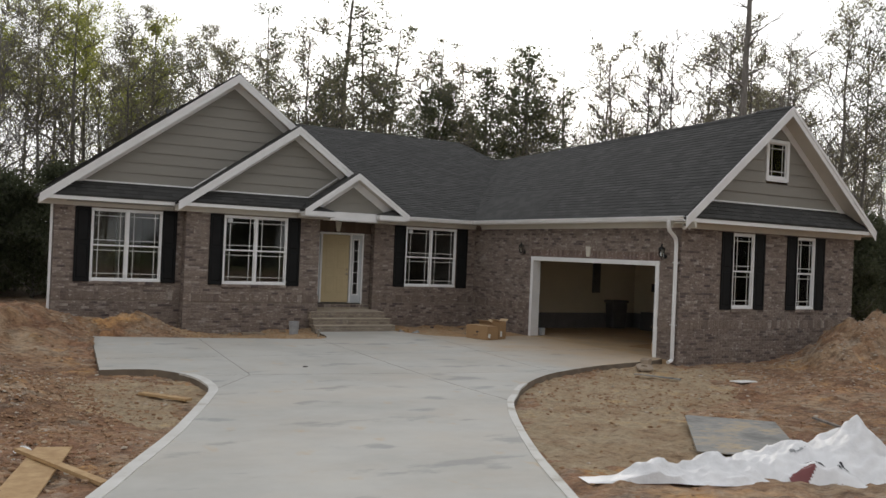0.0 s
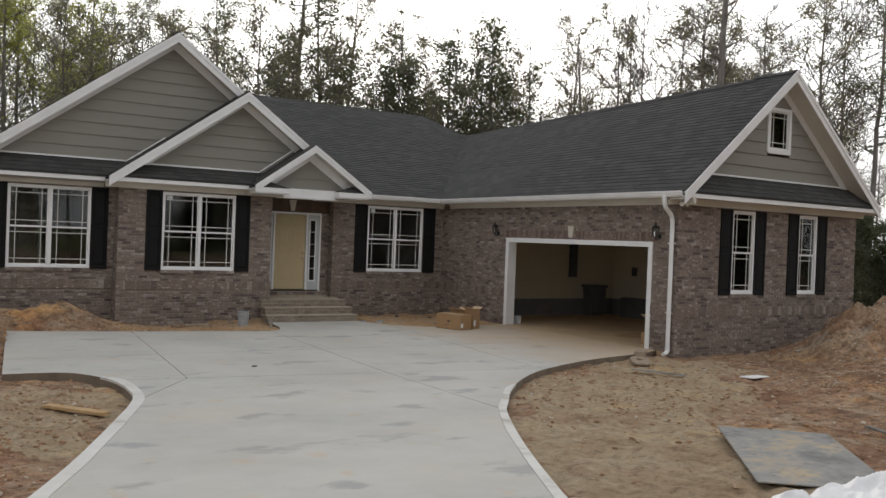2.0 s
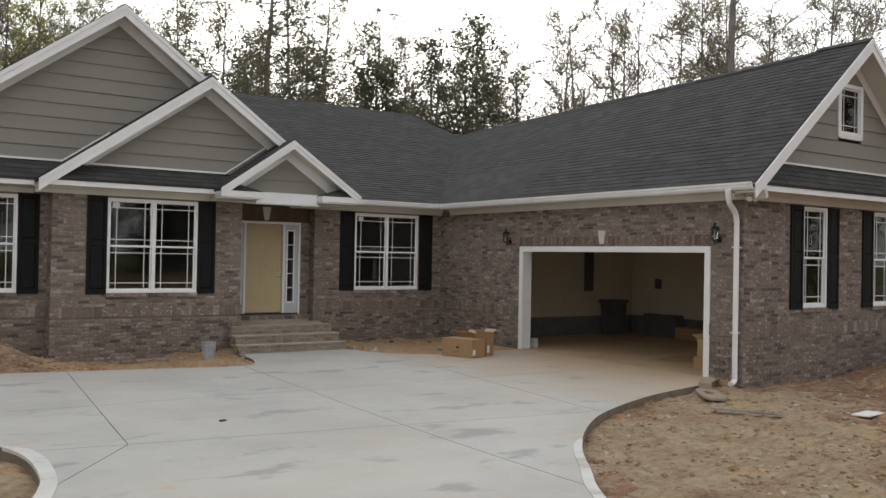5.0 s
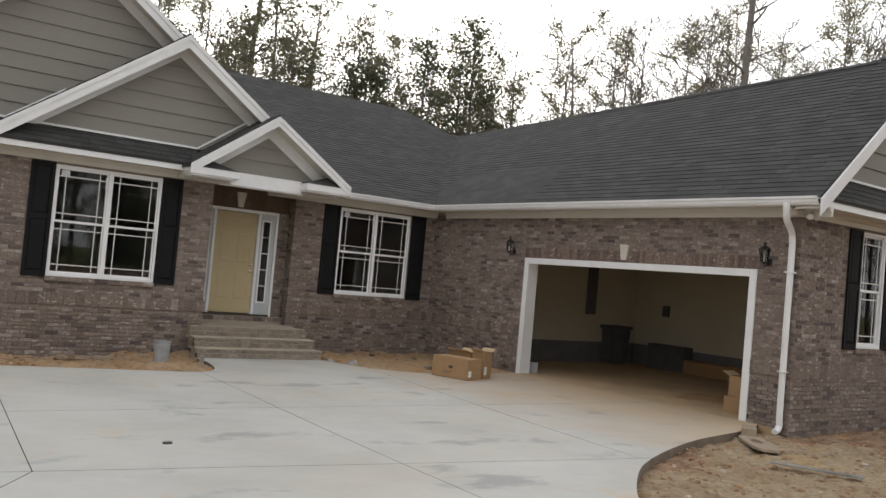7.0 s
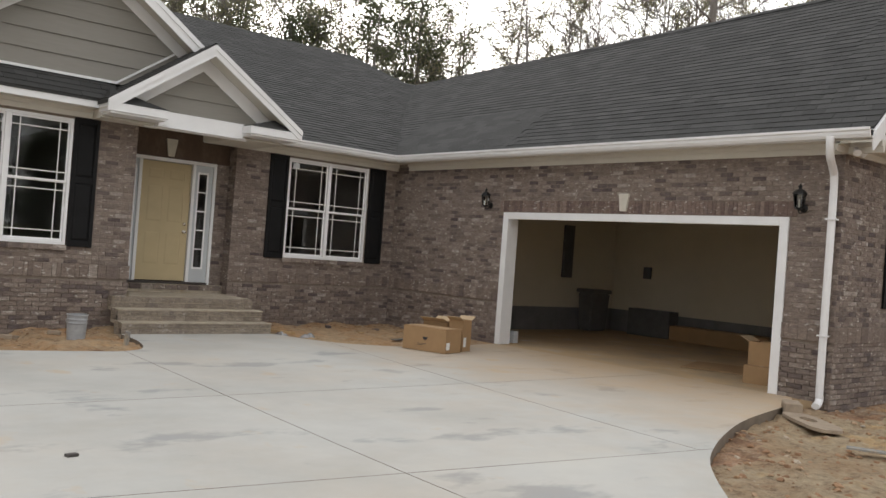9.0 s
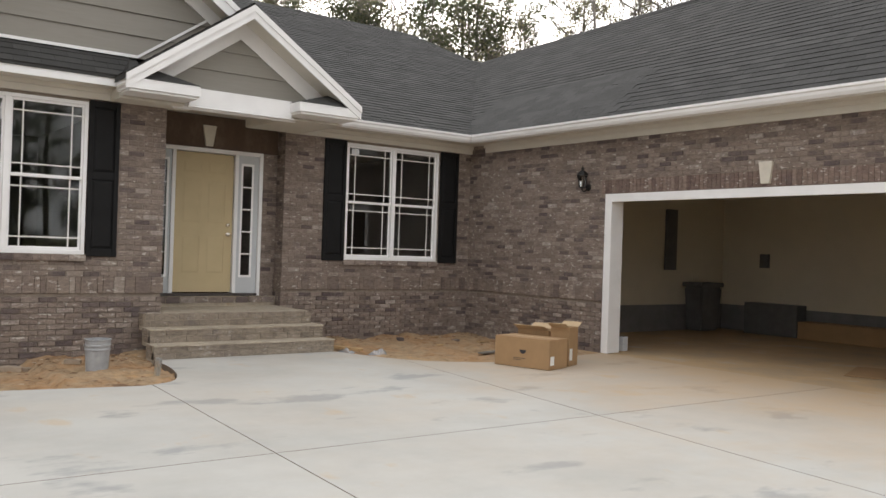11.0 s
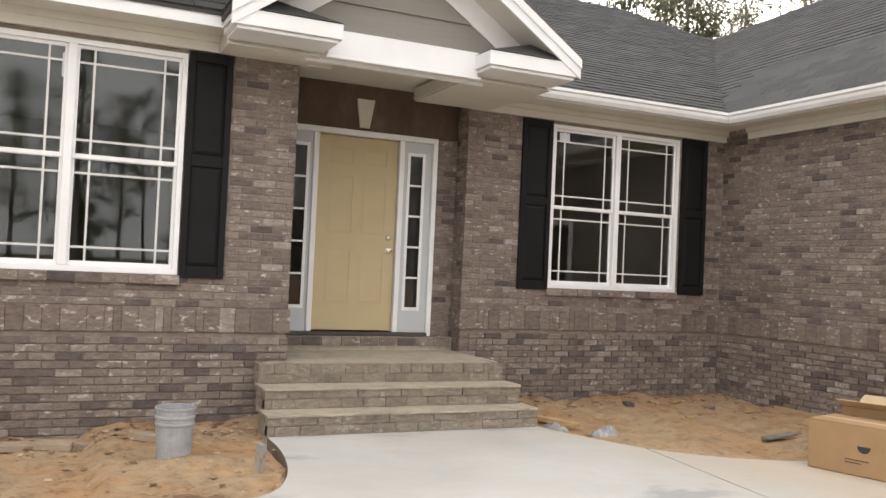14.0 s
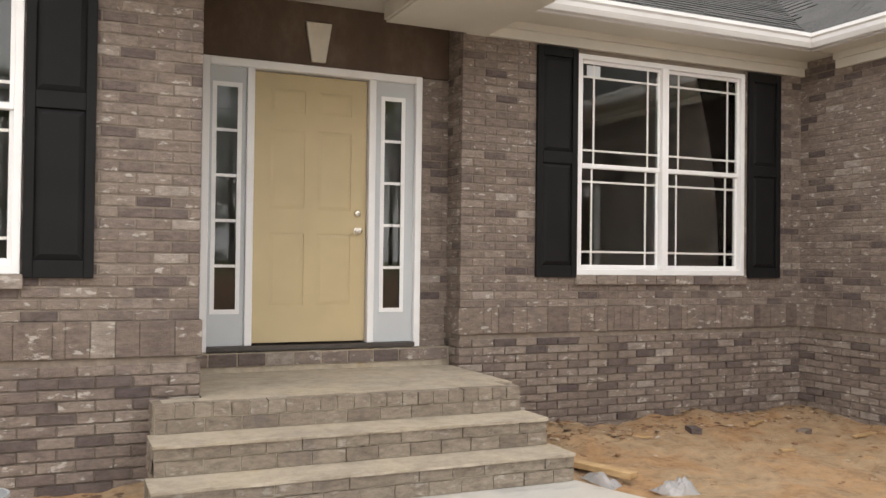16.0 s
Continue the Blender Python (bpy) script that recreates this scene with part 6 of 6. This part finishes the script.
scatter("soil_clods", "loose clods and stones on the bare clay soil", "clod", 36000, [(-19, -24, -11, -1), (-11, -24, 8, -9.5), (-13, -4.5, -9, -0.9), (2, -13.5, 9, -9.6), (-18, -12, -12, -2), (-17, -18, -12, -8), (-7.5, -14.5, 2, -9.4), (-15.6, -16.5, -13.2, -8), (-15.6, -16.5, -13.2, -8), (-6, -17.5, 3, -13)], 0.007, 0.05, 0.75, 5, "soil")
scatter("bed_crumbs", "small crumbs of clay and mortar on the planting beds", "clod", 2600, [(-3.7, -3.4, -0.05, -0.05), (-10, -3.6, -6.2, -0.95), (-3.7, -0.7, -0.05, -0.05), (-9.5, -1.6, -6.2, -0.95)], 0.004, 0.036, 0.5, 15, "soil")
scatter("rubble_chips", "pale broken mortar chips strewn over the clay", "rubble", 3200, [(-18, -16, -14.2, -8), (-16.5, -13, -14.2, -9), (-1, -14, 5, -10.2), (2.5, -12.6, 6, -10.2)], 0.01, 0.055, 0.5, 16, "rubble")
scatter("leaf_litter", "dead brown leaves and chips on the soil", "litter", 5000, [(-19, -24, -11, -1), (-11, -24, 6, -9.5), (-13, -4.3, -6.2, -0.9), (-9, -1.5, -6.2, -0.9), (2, -14.5, 9, -9.6), (-3.6, -0.6, 0, 0)], 0.012, 0.045, 0.14, 6, "leaves")

# ---------------------------------------------------------------- trees
def tree_mesh(seed, height, trunk_r, kind):
    """Trunk and limbs as tapered tubes, and a crown of many small leaves; returns two meshes."""
    rng = random.Random(seed)
    bm = bmesh.new()
    lv, lf = [], []

    def leaf(p, size):
        a = Vector((rng.gauss(0, 1), rng.gauss(0, 1), rng.gauss(0, 1))).normalized()
        b = a.orthogonal().normalized()
        b.rotate(Matrix.Rotation(rng.uniform(0, 6.28), 3, a))
        c = a.cross(b)
        k = len(lv)
        w = size * (0.35 if kind == "pine" else 0.6)
        for q in (b * size, c * w, -b * size, -c * w):
            lv.append(tuple(p + q))
        lf.append((k, k + 1, k + 2, k + 3))

    def clump(p, n, spread, size):
        for _ in range(n):
            leaf(p + Vector((rng.gauss(0, spread), rng.gauss(0, spread), rng.gauss(0, spread * 0.7))), size * rng.uniform(0.6, 1.3))

    def limb(p, d, length, r, depth):
        pts, rad = [p.copy()], [r]
        n = 4 if depth < 2 else 3
        for i in range(n):
            d = (d + Vector((rng.gauss(0, 0.16), rng.gauss(0, 0.16), rng.gauss(0.05, 0.12)))).normalized()
            p = p + d * length / n
            pts.append(p.copy())
            rad.append(max(0.017, r * (1 - (i + 1) / n * 0.75)))
        tube(bm, pts, rad, 5 if depth == 0 else 3)
        if kind == "pine":
            if depth >= 1:
                for q in pts[1:]:
                    clump(q, 11, 0.22, 0.085)
                return
            for q in pts[1:]:
                clump(q, 4, 0.25, 0.13)
        elif kind in ("dense", "shrub"):
            for q in pts[1:]:
                clump(q, (30 if depth else 16) if kind == "shrub" else (12 if depth else 6), 0.33, 0.075 if kind == "shrub" else 0.08)
        elif kind in ("spring", "bud"):
            if depth >= 1:
                for q in pts[1:]:
                    high = q.z > height * (0.62 if kind == "spring" else 0.5)
                    clump(q, (8 if high else 1) if kind == "spring" else (3 if high else 1), 0.24, 0.065 if kind == "spring" else 0.055)
        if depth < (2 if kind in ("spring", "bud", "bare") else 1):
            for i in range(5 if kind in ("bare", "bud") else 4 if kind == "spring" else 3):
                k = rng.randrange(1, len(pts))
                side = Vector((rng.gauss(0, 1), rng.gauss(0, 1), rng.gauss(0.25, 0.5))).normalized()
                limb(pts[k], (d * 0.6 + side * 0.8).normalized(), length * rng.uniform(0.4, 0.6), rad[k] * 0.7, depth + 1)

    lean = Vector((rng.gauss(0, 0.02), rng.gauss(0, 0.02), 1))
    pts, rad, p = [], [], Vector((0, 0, -0.3))
    steps_ = 12
    for i in range(steps_ + 1):
        pts.append(p.copy())
        rad.append(max(0.012, trunk_r * (1 - (i / steps_) * 0.88)))
        p = p + (lean + Vector((rng.gauss(0, 0.03), rng.gauss(0, 0.03), 0))) * (height / steps_)
    tube(bm, pts, rad, 8)
    start = {"pine": 0.42, "dense": 0.25, "spring": 0.25, "bud": 0.3, "bare": 0.35, "snag": 0.5, "shrub": 0.03, "pole": 0.4}[kind]
    count = {"pine": 24, "dense": 34, "spring": 22, "bud": 20, "bare": 16, "snag": 5, "shrub": 30, "pole": 16}[kind]
    for i in range(count):
        f = start + (0.99 - start) * (i + rng.random()) / count
        k = f * steps_
        q = pts[int(min(k, steps_ - 1))].lerp(pts[int(min(k, steps_ - 1)) + 1], k - int(min(k, steps_ - 1)))
        a = rng.uniform(0, 6.28)
        reach = height * {"pine": 0.15, "dense": 0.17, "spring": 0.25, "bud": 0.25, "bare": 0.22, "snag": 0.05, "shrub": 0.3, "pole": 0.08}[kind] * (1.12 - 0.75 * (f - start) / (1 - start)) * rng.uniform(0.6, 1.15)
        rise = {"pine": 0.15, "dense": 0.35, "spring": 0.8, "bud": 0.9, "bare": 0.9, "snag": 0.3, "shrub": 0.4, "pole": 0.5}[kind]
        limb(q, Vector((math.cos(a), math.sin(a), rise)).normalized(), reach, trunk_r * 0.42 * (1.15 - f), 0 if kind != "snag" else 2)
    if kind in ("dense", "shrub"):
        clump(pts[-1], 24, 0.3, 0.12)
    tm = bpy.data.meshes.new("trunk")
    bm.to_mesh(tm)
    bm.free()
    tm.materials.append(M["bark"])
    cm = None
    if lv:
        cm = bpy.data.meshes.new("crown")
        cm.from_pydata(lv, [], lf)
        cm.materials.append(M[{"pine": "leaf_pine", "dense": "leaf_dark", "shrub": "leaf_dark", "spring": "leaf_spring", "bud": "leaf_bud"}[kind]])
    return tm, cm


WORDS = {"pine": "tall thin pine with sparse dark needles", "dense": "dense dark evergreen tree behind the house", "spring": "tree with fresh yellow-green spring leaves",
         "bud": "thin deciduous tree with sparse budding leaves", "bare": "leafless tree with fine branches", "pole": "tall straight bare trunk with a few short branches", "snag": "dead broken-topped tree trunk", "shrub": "bushy dark evergreen at the edge of the wood"}
KINDS = [("pine", 1, 17.0, 0.2), ("pine", 2, 17.0, 0.17), ("dense", 3, 14.0, 0.2), ("spring", 4, 15.0, 0.19), ("bud", 5, 14.0, 0.15), ("bud", 6, 14.0, 0.13), ("bare", 7, 14.0, 0.13), ("snag", 8, 14.5, 0.2), ("shrub", 9, 6.0, 0.1), ("pole", 10, 20.0, 0.2)]
PROTO = {}
for kind, seed, hgt, rad in KINDS:
    PROTO[seed] = (kind, hgt, *tree_mesh(seed, hgt, rad, kind))


def tree(seed, x, y, height, rz):
    kind, h, tm, cm = PROTO[seed]
    k = height / h
    t = thing("tree", WORDS[kind], "tree", (x, y, 0.0), 0, "woods round the house")
    t.matrix_world = Matrix.LocRotScale((x, y, -0.05), Euler((0, 0, rz)), (k, k, k))
    mesh_part("trunk", tm, None, t)
    if cm:
        mesh_part("crown", cm, None, t)


# the trees that stand out against the sky
for seed, x, y, h in ((8, 15.9, 11.5, 13.6), (10, 16.2, 3.5, 24.0), (3, 13.3, 16.7, 14.6), (3, 10.2, 20.0, 12.5), (1, 3.9, 21.8, 21.5), (2, 6.6, 23.0, 18.5), (2, 1.6, 26.0, 17.0), (1, 9.0, 26.0, 18.0),
                      (3, -1.6, 25.0, 11.5), (2, 15.2, 15.4, 13.4), (4, -9.5, 27.0, 16.0), (4, -13.5, 26.0, 15.0), (4, -5.5, 26.0, 14.5), (5, -2.4, 23.5, 13.6), (7, 19.6, 11.2, 15.0), (7, 21.6, 9.0, 15.5),
                      (7, 22.6, 6.0, 14.0), (5, 24.5, 4.6, 15.6), (2, 25.0, 1.6, 17.5), (2, 27.5, 0.0, 16.0), (5, 17.2, 17.5, 12.5), (6, 5.2, 20.0, 12.5), (5, 11.5, 23.0, 13.5), (7, 20.5, 13.0, 15.5), (3, 7.0, 22.5, 13.0), (2, 11.2, 17.5, 14.0), (5, 14.2, 19.0, 13.5), (6, 9.0, 21.0, 14.0), (7, 18.5, 16.0, 13.0), (5, 16.0, 20.0, 14.0), (5, 18.8, 12.0, 14.5), (7, 23.5, 10.5, 16.0), (5, 2.0, 22.5, 14.5), (6, -1.0, 21.5, 13.0), (3, 4.5, 25.0, 13.0), (5, -7.5, 24.0, 14.0), (6, -11.5, 22.5, 14.0), (4, -17.0, 24.0, 15.5), (5, -15.0, 20.0, 14.0), (6, -18.5, 19.0, 14.0), (7, -13.5, 19.5, 13.0), (5, -19.5, 15.0, 13.5), (7, -16.5, 16.5, 13.0),
                      (3, 12.0, 18.5, 13.5), (3, 8.2, 19.2, 11.6), (5, 6.0, 21.5, 13.5), (5, 3.0, 20.5, 12.5), (6, 10.0, 18.5, 12.8), (5, -4.0, 22.0, 13.0), (2, 9.6, 21.0, 15.5), (6, 17.8, 14.8, 14.6), (5, 15.0, 17.0, 12.0), (6, 20.4, 9.8, 14.5), (5, 22.0, 7.5, 14.6), (6, 24.8, 7.0, 14.0), (7, 26.0, 4.0, 15.0)):
    tree(seed, x, y, h, (x * 7.1 + y * 3.3) % 6.28)
rng = random.Random(77)
for i in range(108):
    # a deep belt of thinner trees behind and beside the house
    a = rng.uniform(-75, 78)
    d = rng.uniform(24, 50)
    x, y = -2 + d * math.sin(radians(a)) * 1.25, 2 + d * math.cos(radians(a))
    seed = rng.choice((7, 7, 6, 5) if x > 12 else (2, 5, 6, 5, 6, 7, 1) if x > -8 else (4, 7, 7, 4, 7, 6))
    tree(seed, x, y, rng.uniform(9.5, 13.5) if x > 12 else rng.uniform(11, 15.5) if x > -6 else rng.uniform(11, 16.5), rng.uniform(0, 6.28))
for i in range(28):
    # low evergreen undergrowth along the edge of the wood
    x = rng.uniform(-50, 55)
    y = rng.uniform(19, 32) if -16 < x < 10 else rng.uniform(-6, 30)
    if x > 9 and y < 6:
        x += 8
    if -26 < x <= -16:
        x -= 8
    tree(9, x, y, rng.uniform(3.5, 6.5), rng.uniform(0, 6.28))
for i in range(22):
    # thick undergrowth on both sides of the house
    if i % 2:
        x, y = rng.uniform(-32, -15.5), rng.uniform(8, 20)
    else:
        x, y = rng.uniform(17, 32), rng.uniform(-9, 9)
    tree(9, x, y, rng.uniform(4.0, 7.0), rng.uniform(0, 6.28))
for x, y in ((-12.3, 14), (-13.6, 15), (-11.0, 17), (-15.2, 13), (-12.6, 19), (-14.4, 18), (-16.5, 16), (-13.2, 22)):
    tree(9, x, y, rng.uniform(4.5, 6.5), rng.uniform(0, 6.28))
for i in range(42):
    # woods across the street, seen only in the window glass
    x, y = rng.uniform(-65, 45), rng.uniform(-68, -46)
    tree(rng.choice((1, 2, 4, 5, 3, 3)), x, y, rng.uniform(13, 19), rng.uniform(0, 6.28))
for i in range(22):
    tree(9, rng.uniform(-60, 40), rng.uniform(-58, -44), rng.uniform(4, 8), rng.uniform(0, 6.28))
for i in range(22):
    # unseen trees added on both sides of the lot to cut the side light
    if i % 2:
        x, y = rng.uniform(14, 25), rng.uniform(-32, -10)
    else:
        x, y = rng.uniform(-42, -27), rng.uniform(-32, 4)
    tree(rng.choice((3, 5, 4, 9)), x, y, rng.uniform(7, 14), rng.uniform(0, 6.28))

# ---------------------------------------------------------------- bricks and shingles that are pieces of their own
def brick_piece(w, h):
    key = (w, h)
    if key not in brick_mesh:
        pts, fcs = brick_shape(None, 0, w, 0, h, 0.0)
        me = bpy.data.meshes.new("brick")
        me.from_pydata([(p[0], p[1] if p[1] > -0.011 else -0.04, p[2]) for p in pts], [], fcs)
        me.materials.append(M["brick"])
        brick_mesh[key] = me
    return brick_mesh[key]


for wall, m, w, h in PIECES:
    ob = new("brick", brick_piece(w, h))
    ob.parent = wall
    ob.matrix_basis = m
tab_me = bpy.data.meshes.new("shingle")
tab_me.from_pydata([(0, 0, -0.004), (0.299, 0, -0.004), (0.299, 0, 0.01), (0, 0, 0.01), (0.299, 0.162, 0.001), (0, 0.162, 0.001)], [], [(0, 1, 2, 3), (3, 2, 4, 5), (0, 3, 5), (1, 4, 2)])
tab_me.materials.append(M["shingle"])
for slope_ob, m, w in TILES:
    ob = new("shingle", tab_me)
    ob.parent = slope_ob
    ob.matrix_basis = m
